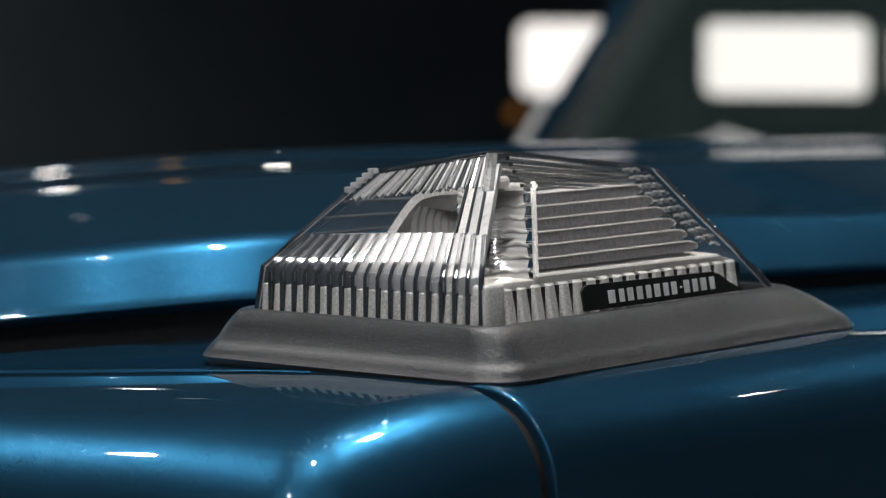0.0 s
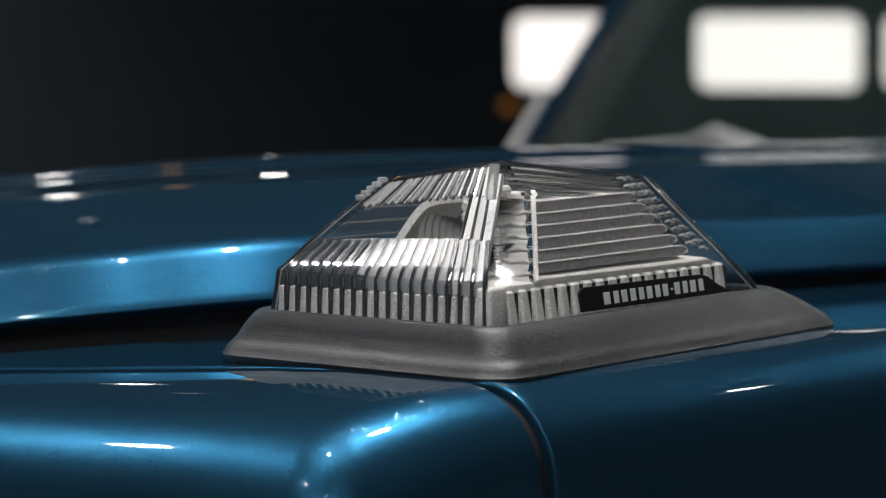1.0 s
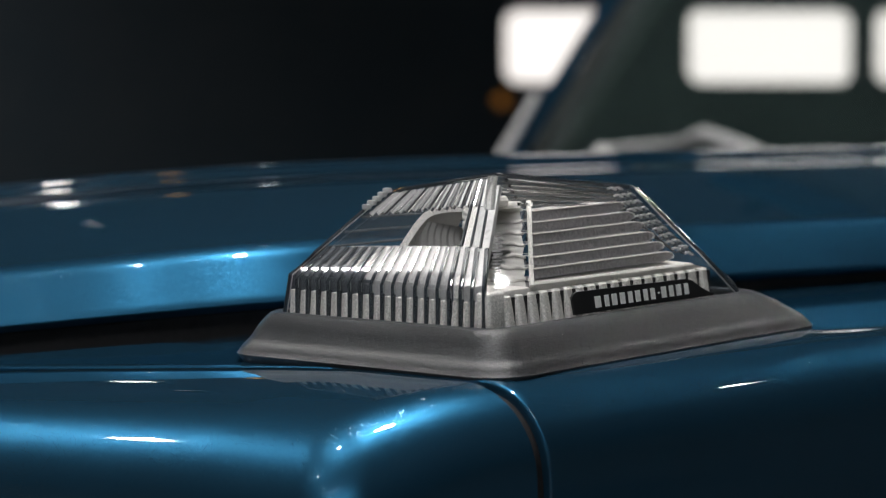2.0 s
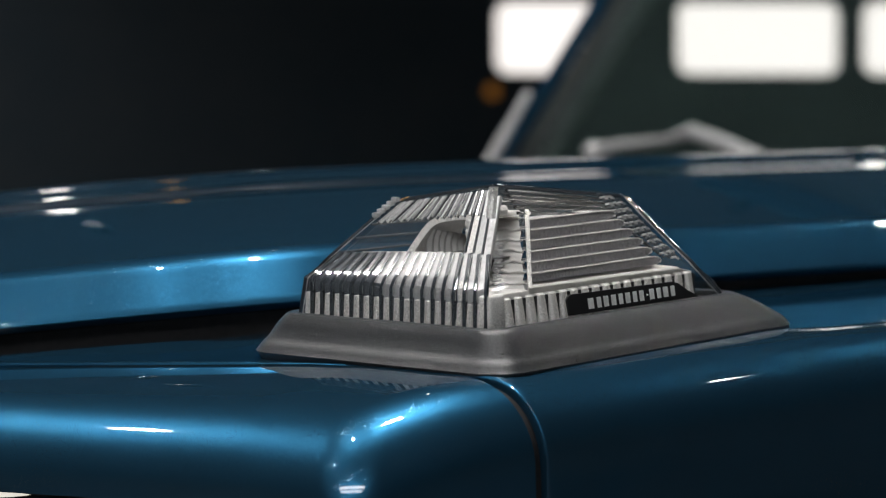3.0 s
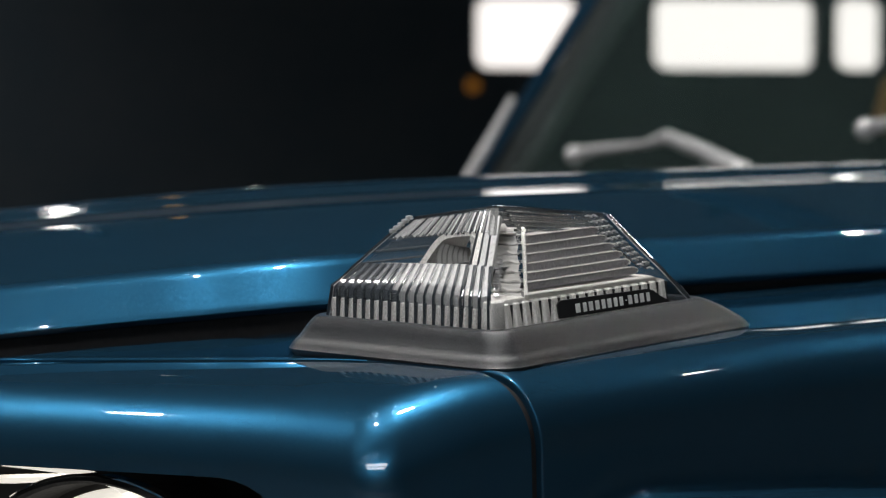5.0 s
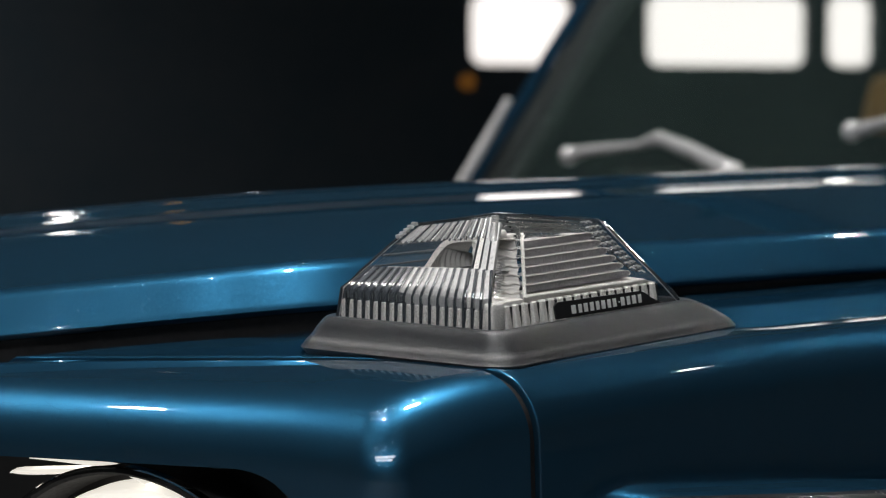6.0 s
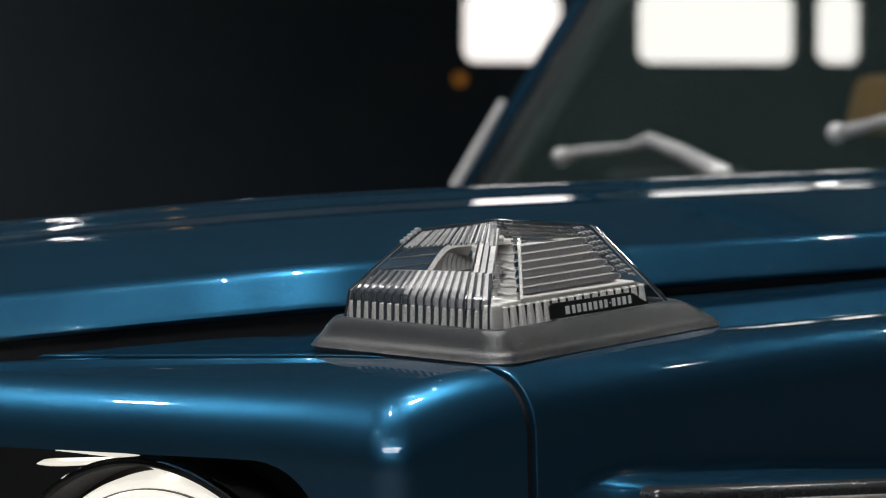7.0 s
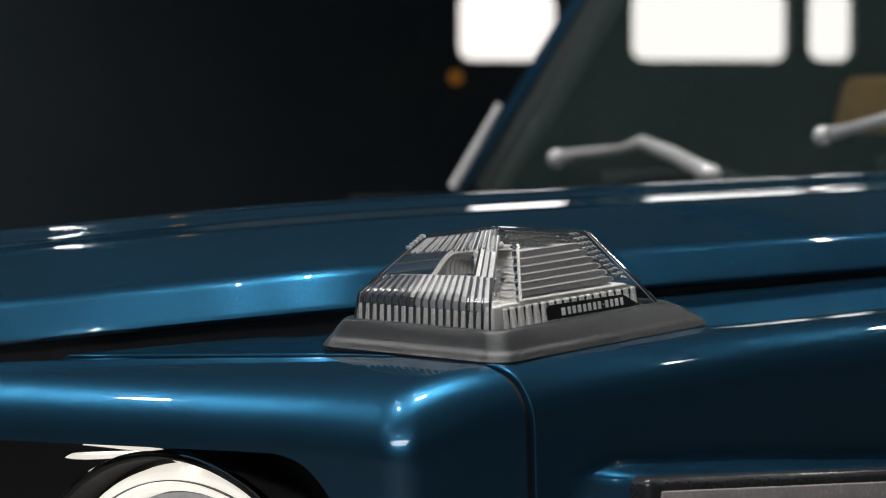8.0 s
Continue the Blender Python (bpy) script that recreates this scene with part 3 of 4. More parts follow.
def bowed(ring, b=0.0026, n=10):
    """Adds points along the front side of a ring, bowed outwards."""
    a, z = ring[-1], ring[0]
    out = list(ring)
    for k in range(1, n):
        u = k / n
        p = a.lerp(z, u)
        p.y -= b * 4 * u * (1 - u)
        out.append(p)
    return out


def lens_rings(inset):
    return [bowed(r) for r in plain_rings(inset)]


def plain_rings(inset):
    i = inset
    rows = []
    spec = [(-0.1142, -0.0095, 0.0065, 0.1520, 0.006, 0.0145), (-0.1132, -0.0105, 0.0078, 0.1445, 0.006, 0.022), (-0.1124, -0.0126, 0.0087, 0.1405, 0.006, 0.0255), (-0.1120, -0.0158, 0.0092, 0.1370, 0.006, 0.0295)]
    for x0, x1, y0, y1, r, z in spec:
        rows.append(rrect(x0 + i, x1 - i, y0 + i, y1 - i, r - i * 0.6, z, 5))
    low = spec[-1]
    hi = (-0.094, -0.0392, 0.0435, 0.1245, 0.005)
    for f in (0.25, 0.5, 0.75, 0.93):
        q = [a + (b - a) * f for a, b in zip(low[:5], hi)]
        zf = lambda x, y, f=f: 0.0295 + (top_plane(x, y) - i - 0.0295) * f
        rows.append(rrect(q[0] + i, q[1] - i, q[2] + i, q[3] - i, q[4] - i * 0.6, zf, 5))
    rows.append(rrect(hi[0] + i + 0.001, hi[1] - i - 0.001, hi[2] + i + 0.0012, hi[3] - i - 0.001, 0.0055 - i * 0.6, lambda x, y: top_plane(x, y) - i - 0.0004, 5))
    rows.append(rrect(hi[0] + i + 0.004, hi[1] - i - 0.004, hi[2] + i + 0.004, hi[3] - i - 0.004, 0.003, lambda x, y: top_plane(x, y) - i, 5))
    return rows


def signal_lens():
    bm = bmesh.new()
    o = grid(bm, lens_rings(0.0), close=True)
    n = grid(bm, lens_rings(0.0022), close=True)
    bm.faces.new(o[-1])
    bm.faces.new(n[-1][::-1])
    m = len(o[0])
    for k in range(m):
        bm.faces.new((o[0][k], o[0][(k + 1) % m], n[0][(k + 1) % m], n[0][k]))
    ob = part("lens", bm, LENS, signal, "clear faceted plastic lens")
    ob.data.set_sharp_from_angle(angle=radians(10))
    ob.visible_shadow = False
    return ob


signal_lens()


def lens_edge_lines():
    """Edges of the lens: dark glossy tubes for refraction, with a bright line for gleam."""
    low, hi = (-0.1120, -0.0158, 0.0092, 0.1370), (-0.094, -0.0392, 0.0435, 0.1245)

    def corner(ix, iy, f, inset=0.0012):
        x = low[ix] + (hi[ix] - low[ix]) * f
        y = low[iy] + (hi[iy] - low[iy]) * f
        z = 0.0295 + (top_plane(x, y) - 0.0295) * f
        return Vector((x + (inset if ix == 0 else -inset), y + (inset if iy == 2 else -inset), z - 0.0006))

    foot = {0: -0.1136, 1: -0.0103, 2: 0.0074, 3: 0.1490}
    for ix, iy in ((0, 2), (1, 3), (0, 3)):
        pts = [Vector((foot[ix] + (0.0012 if ix == 0 else -0.0012), foot[iy] + (0.0012 if iy == 2 else -0.0012), 0.0150))]
        pts += [corner(ix, iy, f) for f in (0.0, 0.25, 0.5, 0.75, 0.97)]
        bm = bmesh.new()
        tube(bm, pts, 0.00075, 8)
        rim = part("lens_edge_dark", bm, DARKLINE, signal, "dark line for the refraction at the lens's edge")
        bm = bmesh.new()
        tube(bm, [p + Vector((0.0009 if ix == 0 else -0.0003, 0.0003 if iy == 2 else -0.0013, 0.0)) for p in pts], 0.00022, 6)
        part("edge_gleam", bm, GLASSY, rim)
    for a, b in (((1, 2), (1, 3)), ((0, 2), (1, 2)), ((0, 2), (0, 3))):
        bm = bmesh.new()
        p, q = corner(*a, 0.985, 0.003), corner(*b, 0.985, 0.003)
        tube(bm, [p, p.lerp(q, 0.5), q], 0.0006, 8)
        part("lens_edge_dark", bm, DARKLINE, signal, "dark line for the refraction at the lens's edge")


lens_edge_lines()

def front_at(u, f, inner=0.0030):
    """A point on the inside of the lens's front face: u across (0 inboard, 1 outer), f up the slope from the bend."""
    xl, xr = -0.1155 + 0.0215 * f + 0.005, -0.0158 - 0.0234 * f - 0.0035
    x = xl + (xr - xl) * u
    y = 0.0092 + 0.0333 * f
    z = 0.0295 + (top_plane(x, y) - 0.0295) * f
    return Vector((x, y + inner * 0.75, z - inner * 0.55))


def bar(bm, pts, wx, wy, side):
    """A bevelled glass bar through points; side: its sideways direction."""
    rows = []
    for i, p in enumerate(pts):
        d = (pts[min(i + 1, len(pts) - 1)] - pts[max(i - 1, 0)]).normalized()
        s = (side - d * side.dot(d)).normalized()
        n = d.cross(s)
        rows.append([p + s * (wx * a) + n * (wy * b) for a, b in ((-0.5, 0.1), (-0.32, 0.5), (0.32, 0.5), (0.5, 0.1), (0.5, -0.5), (-0.5, -0.5))])
    vs = grid(bm, rows, close=True)
    bm.faces.new(vs[0][::-1])
    bm.faces.new(vs[-1])


XDIR = Vector((1, 0, 0))
YDIR = Vector((0, 1, 0))


def glass_part(name, bm, label="", material=None):
    ob = part(name, bm, material or PRISM, signal, label)
    ob.visible_shadow = False
    return ob


def signal_inside():
    # dark tray at the bottom, pale inner housing behind
    bm = bmesh.new()
    box(bm, -0.112, -0.016, 0.016, 0.143, 0.006, 0.0145, 0.001)
    part("tray", bm, GREYTRAY, signal, "grey plastic tray")
    # frosted ribs along the front foot, each with a raked face
    n = 18
    for i in range(n):
        u = i / (n - 1)
        x = -0.1105 + 0.0895 * u
        w = 0.0037
        bm = bmesh.new()
        rows = []
        for z, dy, k in ((0.0135, 0.0, 1.0), (0.0232, 0.0009, 0.86), (0.0238, 0.0016, 0.84)):
            rows.append([(x - w / 2 * k, 0.0108 + dy, z), (x + w / 2 * k - 0.0006, 0.0101 + dy, z), (x + w / 2 * k, 0.0108 + dy, z), (x + w / 2 * k, 0.0129, z), (x - w / 2 * k, 0.0129, z)])
        vs = grid(bm, rows, close=True)
        bm.faces.new(vs[-1])
        bm.faces.new(vs[0][::-1])
        part("rib", bm, FROST, signal)
        # clear head of the rib, up to the bend, the view through it put into colour
        bm = bmesh.new()
        bar(bm, [Vector((x, 0.0122, 0.0234)), Vector((x + 0.0001, 0.0120, 0.0262)), Vector((x + 0.0002, 0.0122, 0.0288))], 0.0034, 0.0010, XDIR)
        glass_part("rib_head", bm, "", GLASSY if u > 0.42 else DARKVIEW)
    # black strip added behind the ribs to deepen the shade in their gaps
    bm = bmesh.new()
    box(bm, -0.110, -0.0185, 0.0133, 0.0140, 0.0135, 0.0290)
    part("rib_gap_dark", bm, BLACK, signal, "black strip added to darken the gaps between the ribs", smooth=False)
    # bars bending up the slope, coloured pale outboard and dark inboard for the view through them, with a dark glossy
    # groove beside each
    n = 18
    for i in range(n):
        u = i / (n - 1)
        b0 = front_at(u, 0.0)
        bm = bmesh.new()
        bar(bm, [Vector((b0.x, b0.y + 0.0006, b0.z - 0.0008)), front_at(u, 0.05), front_at(u, 0.12), front_at(u, 0.33)], 0.0029, 0.0011, XDIR)
        glass_part("slope_bar", bm, "", GLASSY if u > 0.36 else DARKVIEW)
        # dark bar drawn in for the refraction between two slope bars
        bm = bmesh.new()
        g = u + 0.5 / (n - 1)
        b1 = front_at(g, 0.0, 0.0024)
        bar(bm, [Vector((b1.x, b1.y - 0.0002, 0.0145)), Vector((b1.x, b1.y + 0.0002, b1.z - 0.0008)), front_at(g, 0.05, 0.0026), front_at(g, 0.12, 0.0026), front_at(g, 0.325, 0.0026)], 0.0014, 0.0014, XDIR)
        refraction_line = part("refraction_line", bm, DARKLINE, signal)
        # thin chrome line along the groove, put in for its glints
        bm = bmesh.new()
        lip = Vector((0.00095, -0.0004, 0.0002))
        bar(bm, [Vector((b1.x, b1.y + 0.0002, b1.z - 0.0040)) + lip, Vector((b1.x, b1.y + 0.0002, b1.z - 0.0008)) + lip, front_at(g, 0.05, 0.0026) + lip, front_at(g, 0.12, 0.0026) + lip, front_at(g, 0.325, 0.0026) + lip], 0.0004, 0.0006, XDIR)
        part("glint_line", bm, CHROME, refraction_line)
    # pale cross strip that closes the bars off below the window
    bm = bmesh.new()
    bar(bm, [front_at(0.16, 0.335, 0.0030), front_at(0.5, 0.335, 0.0030), front_at(0.97, 0.335, 0.0030)], 0.0010, 0.0010, YDIR)
    part("cross_strip", bm, GLASSY, signal)
    # slanting prisms in the upper band of the front, pale and dark colours for refracted light
    n = 34
    for i in range(n):
        u = i / (n - 1)
        top, foot = front_at(min(1.0, u + 0.012), 0.955, 0.0026), front_at(max(0.0, u - 0.012), 0.70 + 0.02 * (i % 2), 0.0030)
        bm = bmesh.new()
        bar(bm, [foot, foot.lerp(top, 0.5), top], 0.0007, 0.0009, Vector((0.9, 0, 0.4 if i % 2 else -0.4)))
        glass_part("prism", bm, "", GLASSY if i % 3 else CHROME)
        bm = bmesh.new()
        off = Vector((0.0009, 0.0003, -0.0002))
        bar(bm, [foot + off, top + off], 0.0007, 0.0008, XDIR)
        glass_part("prism", bm, "", DARKVIEW if i % 4 else PRISM)
    # three thick bars up the outer front edge, parted by dark refraction lines, with notched heads
    for off, w in ((0.0, 0.0034), (0.0050, 0.0036), (0.0100, 0.0030)):
        pts, side = [], []
        for f in (0.0, 0.3, 0.6, 0.90):
            px = -0.0195 - 0.0200 * f - off * (1 - 0.3 * f)
            p = Vector((px, 0.0125 + 0.0333 * f, 0.0285 + (top_plane(px, 0.045) - 0.0305) * f))
            pts.append(p)
            side.append(p + Vector((-0.0024 * (1 - 0.25 * f), -0.0006, 0.0002)))
        bm = bmesh.new()
        bar(bm, [Vector((pts[0].x, 0.0125, 0.0245))] + pts, w * 0.9, 0.0024, XDIR)
        glass_part("edge_bar", bm, "thick clear edge bar", GLASSY if off < 0.008 else FROST)
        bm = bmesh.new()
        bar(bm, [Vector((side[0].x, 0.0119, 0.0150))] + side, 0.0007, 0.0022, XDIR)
        part("refraction_line", bm, DARKLINE, signal)
    # small steps standing on the two front edges of the lens
    for i in range(5):
        f = 0.78 + 0.05 * i
        q = Vector((-0.1155 + 0.0215 * f + 0.0022, 0.0092 + 0.0333 * f + 0.0012, 0.0))
        q.z = 0.0295 + (top_plane(q.x, q.y) - 0.0295) * f - 0.0004
        bm = bmesh.new()
        box(bm, q.x - 0.0014, q.x + 0.0014, q.y - 0.0012, q.y + 0.0012, q.z - 0.0009, q.z + 0.0009, 0.0003)
        part("step", bm, GLASSY, signal)
    for i in range(7):
        f = 0.66 + 0.046 * i
        q = Vector((-0.0158 - 0.0234 * f - 0.0012, 0.0092 + 0.0333 * f + 0.0012, 0.0))
        q.z = 0.0295 + (top_plane(q.x, q.y) - 0.0295) * f
        bm = bmesh.new()
        box(bm, q.x - 0.0016, q.x + 0.0016, q.y - 0.0011, q.y + 0.0011, q.z - 0.0009, q.z + 0.0009, 0.0003)
        glass_part("notch", bm, "", MILKY)
    # prisms on the inboard and rear walls, and along the top
    # inboard ones coloured dark for the bands refracted through them
    for i in range(5):
        f = 0.10 + 0.19 * i
        x, z = -0.1085 + 0.017 * f, 0.0305 + 0.027 * f
        bm = bmesh.new()
        bar(bm, [Vector((x, 0.014 + 0.030 * f, z)), Vector((x, 0.134 - 0.014 * f, z - 0.004 * f))], 0.0009, 0.0008, Vector((0.4, 0, 0.9)))
        glass_part("prism", bm, "", DARKVIEW)
    for i in range(16):
        x = -0.106 + 0.0056 * i
        bm = bmesh.new()
        bar(bm, [Vector((x, 0.131, 0.032)), Vector((-0.068 + (x + 0.064) * 0.5, 0.1195, 0.052))], 0.0026, 0.0018, XDIR)
        glass_part("prism", bm)
    for i in range(7):
        x = -0.0885 + 0.0065 * i
        bm = bmesh.new()
        bar(bm, [Vector((x, 0.05, top_plane(x, 0.05) - 0.0036)), Vector((x, 0.119, top_plane(x, 0.119) - 0.0036))], 0.003, 0.0014, XDIR)
        glass_part("prism", bm)
    for i in range(5):
        f = 0.72 + 0.06 * i
        bm = bmesh.new()
        x = -0.0158 - 0.0234 * f - 0.0034
        bar(bm, [Vector((x, 0.052, 0.0285 + (top_plane(x, 0.052) - 0.0295) * f)), Vector((x, 0.122 - 0.002 * i, 0.0285 + (top_plane(x, 0.12) - 0.0295) * f))], 0.0016, 0.0012, XDIR)
        glass_part("prism", bm)
    # ripples alternate pale and dark for light streaks refracted at the rear edge
    for i in range(20):
        f = 0.06 + 0.045 * i
        for j in range(3):
            y = 0.1370 - 0.0125 * f - 0.0035 - 0.0056 * j
            x = -0.0158 - 0.0234 * f - 0.0034
            z = 0.0285 + (top_plane(x, y) - 0.0295) * f + 0.0009 * j
            if j == 2 and f < 0.35:
                continue
            bm = bmesh.new()
            bar(bm, [Vector((x, y - 0.0052, z + 0.0008)), Vector((x, y - 0.0026, z + 0.0010)), Vector((x - 0.0004, y, z))], 0.0007, 0.0009, Vector((0, 0, 1)))
            glass_part("ripple", bm, "", (GLASSY, DARKVIEW)[(i + j) % 2])
    # pale block at the outer front corner
    bm = bmesh.new()
    box(bm, -0.0205, -0.0142, 0.0105, 0.0192, 0.0135, 0.0272, 0.0014, None, 3)
    box(bm, -0.038, -0.0165, 0.0172, 0.0355, 0.0225, 0.0270, 0.0010)
    part("corner_block", bm, FROST, signal, "pale corner block")
    # raked flutes along the outer side
    for i in range(18):
        y = 0.0226 + 0.0065 * i
        bm = bmesh.new()
        rows = []
        for z, dx in ((0.0135, 0.0), (0.0245, -0.0018), (0.0252, -0.0028)):
            x = -0.0135 + dx
            rows.append([(x, y - 0.0022, z), (x - 0.0004, y + 0.0008, z), (x - 0.0018, y + 0.0027, z), (x - 0.006, y + 0.0029, z), (x - 0.006, y - 0.0029, z), (x - 0.0008, y - 0.0029, z)])
        vs = grid(bm, rows, close=True)
        bm.faces.new(vs[-1])
        bm.faces.new(vs[0][::-1])
        part("flute", bm, FROST, signal)
    # added black strip, stands in for shade between the flutes
    bm = bmesh.new()
    box(bm, -0.0172, -0.0162, 0.0195, 0.137, 0.0135, 0.0243)
    part("flute_gap_dark", bm, BLACK, signal, "black strip added to darken the gaps between the flutes", smooth=False)
    # sloping sill above the flutes
    bm = bmesh.new()
    grid(bm, [[(-0.0185, 0.034, 0.0245), (-0.0185, 0.139, 0.0245)], [(-0.0168, 0.036, 0.0275), (-0.0168, 0.128, 0.0268)], [(-0.0172, 0.036, 0.0282), (-0.0172, 0.127, 0.0275)], [(-0.024, 0.04, 0.0295), (-0.024, 0.122, 0.0285)]])
    part("sill", bm, FROST, signal, "pale sloping sill")
    # louvres: blades greyed for facing down, pale rounded edges for the light they catch
    for i in range(6):
        z = 0.0292 + 0.0037 * i
        x = -0.0178 - 0.85 * (z - 0.028)
        y0 = 0.0375 + (-0.0165 - x) * 1.12
        y1 = 0.1185 - 0.0017 * i
        bm = bmesh.new()
        path = []
        hz = 0.0034
        path.append(Vector((x, y0, z + hz)))
        for k in range(7):
            a = radians(90 - 30 * k)
            path.append(Vector((x - 0.0007 * (1 - math.cos(a)), y1 - 0.0045 + 0.0045 * math.cos(a), z + hz / 2 + hz / 2 * math.sin(a))))
        path.append(Vector((x, y0, z)))
        back = Vector((-0.006, 0, 0.0004))
        rows = [[p for p in path], [p + back for p in path]]
        vs = grid(bm, rows)
        face = [bm.verts.new(p + Vector((-0.0006, -0.0002, 0))) for p in path]
        bm.faces.new(face)
        blade = part("louvre", bm, LOUVRE, signal, "grey frosted louvre blade")
        bm = bmesh.new()
        tube(bm, path[:6], 0.00024, 6)
        part("louvre_edge_light", bm, FROST, signal)
    # upright divider
    bm = bmesh.new()
    mid = Vector((-0.0275, 0.0478, 0.0405))
    bar(bm, [Vector((-0.0168, 0.0358, 0.0272)) - mid, mid - mid, Vector((-0.0385, 0.0600, 0.0545)) - mid], 0.0013, 0.0014, YDIR)
    part("divider", bm, FROST, signal, "pale upright divider", Matrix.Translation(mid))
    # fluted silvery pocket between the corner and the divider
    bm = bmesh.new()
    plan = smooth_path([(-0.0235, 0.0168, 0), (-0.0325, 0.0195, 0), (-0.0365, 0.027, 0), (-0.0315, 0.0345, 0), (-0.0205, 0.0368, 0)], 5)
    rows = []
    for j in range(49):
        z = 0.0268 + 0.0275 * j / 48
        sh = 0.85 * (z - 0.028)
        w = 0.0005 * math.sin(2 * math.pi * (z - 0.0268) / 0.0037)
        rows.append([(p.x - sh + w * math.cos(k * 0.35) + 0.0004 * math.sin(3 * k + z * 900), p.y + sh * 1.05 - w * 0.6, z) for k, p in enumerate(plan)])
    grid(bm, rows)
    part("pocket", bm, SILVER, signal, "wavy silvery reflector pocket")
    for j in range(7):
        z = 0.0290 + 0.0037 * j
        sh = 0.85 * (z - 0.028)
        bm = bmesh.new()
        tube(bm, [Vector((p.x - sh + 0.0012, p.y + sh * 1.05 - 0.0004, z + 0.0005 * math.sin(1.7 * k + j))) for k, p in enumerate(plan)], [0.0005 + 0.0005 * math.sin(math.pi * k / 20) for k in range(len(plan))], 8)
        part("pocket_flute", bm, SILVER, signal)
    # fine dark teeth beside the pocket
    for j in range(13):
        z = 0.0312 + 0.00105 * j
        bm = bmesh.new()
        c = Vector((-0.0205 - 0.62 * (z - 0.03), 0.0212 + 0.8 * (z - 0.03) + (0.0007 if j % 2 else 0.0), z))
        box(bm, c.x - 0.0011, c.x + 0.0011, c.y - 0.0012, c.y + 0.0012, c.z - 0.00028, c.z + 0.00028)
        part("tooth", bm, GLASSY, signal, smooth=False)
    # pill-shaped cap at the top of the pocket
    bm = bmesh.new()
    pts = [Vector((-0.0395, 0.0400 + 0.0027 * k, 0.0553)) for k in range(4)]
    tube(bm, [pts[0] - YDIR * 0.001] + pts + [pts[-1] + YDIR * 0.001], [0.0010] + [0.0020] * 4 + [0.0010], 10)
    part("cap", bm, FROST, signal, "pale rounded cap")
    # arched shroud with a ribbed reflector in it, seen through the front window
    arch = smooth_path([(-0.0790, 0, 0.034), (-0.0755, 0, 0.0415), (-0.0722, 0, 0.0478), (-0.0690, 0, 0.0512), (-0.0640, 0, 0.0526), (-0.0560, 0, 0.0534), (-0.0420, 0, 0.0542)], 3)
    bm = bmesh.new()
    outer = [[p + Vector((0, 0.030 + 0.5 * (p.z - 0.034), 0)) for p in arch], [p + Vector((0.0, 0.058, 0)) for p in arch]]
    inner = [[p + Vector((0.0022, 0, -0.0018)) for p in r] for r in outer]
    o, q = grid(bm, outer), grid(bm, inner)
    for k in range(len(arch) - 1):
        bm.faces.new((o[0][k], o[0][k + 1], q[0][k + 1], q[0][k]))
    part("shroud", bm, FROST, signal, "pale arched bulb shroud")
    bm = bmesh.new()
    rows = []
    for j in range(25):
        t = j / 24
        rr = 0.004 + 0.017 * t + (0.0006 if j % 2 else 0.0)
        rows.append([(-0.053 + rr * math.cos(a) * 0.9, 0.064 - 0.026 * t, 0.0405 + rr * 0.7 * math.sin(a)) for a in [radians(150 + 130 * k / 10) for k in range(11)]])
    grid(bm, rows)
    part("bulb_reflector", bm, SILVER, signal, "ribbed silvery bulb reflector")
    # inner wall behind the outer half, black to put shade between the bars
    bm = bmesh.new()
    grid(bm, [[(-0.078, 0.030, 0.0145), (-0.034, 0.030, 0.0145)], [(-0.074, 0.031, 0.030), (-0.034, 0.031, 0.030)], [(-0.066, 0.036, 0.0375), (-0.034, 0.036, 0.0375)], [(-0.064, 0.05, 0.0385), (-0.034, 0.05, 0.0385)]])
    part("inner_wall", bm, BLACK, signal, "inner wall blackened to darken the gaps between bars")
    # black name plate on the outer side, with pale bars
    bm = bmesh.new()
    def side_at(y, z, out=0.0):
        return Vector((-0.0092 - 0.153 * (z - 0.0145) + out, y, z))
    ring = [(0.0492, 0.0162), (0.1300, 0.0158), (0.1225, 0.0192), (0.1175, 0.0222), (0.114, 0.0231), (0.0520, 0.0240), (0.0500, 0.0234), (0.0488, 0.0222)]
    a = [bm.verts.new(side_at(y, z, 0.0007)) for y, z in ring]
    b = [bm.verts.new(side_at(y, z, -0.0001)) for y, z in ring]
    bm.faces.new(a)
    for k in range(len(ring)):
        bm.faces.new((a[k], a[(k + 1) % len(ring)], b[(k + 1) % len(ring)], b[k]))
    part("name_plate", bm, BLACK, signal, "black name plate with pale lettering bars", smooth=False)
    y = 0.0605
    for i, w in enumerate((0.0053, 0.0041, 0.0046, 0.0046, 0.0041, 0.0046, 0.0041, 0.0043, 0.0020, 0.0046, 0.0041, 0.0048, 0.0041)):
        bm = bmesh.new()
        z0, z1 = (0.0193, 0.0199) if i == 8 else (0.0176, 0.0216)
        vs = [bm.verts.new(side_at(yy, zz, oo)) for oo in (0.0007, 0.0010) for yy, zz in ((y + 0.0004, z0), (y + w * 0.66, z0), (y + w * 0.66, z1), (y + 0.0004, z1))]
        bm.faces.new(vs[4:])
        for k in range(4):
            bm.faces.new((vs[k], vs[(k + 1) % 4], vs[4 + (k + 1) % 4], vs[4 + k]))
        part("lettering_bar", bm, WHITEPRINT, signal, smooth=False)
        y += w


signal_inside()


# ---- headlamp ----
def torus_section(bm, cx, cz, y, sec, n=72):
    """A turned ring about the y axis; sec: radius and y offset."""
    rows = [[(cx + r * math.cos(2 * math.pi * k / n), y + dy, cz + r * math.sin(2 * math.pi * k / n)) for k in range(n)] for r, dy in sec]
    return grid(bm, rows, close=True)


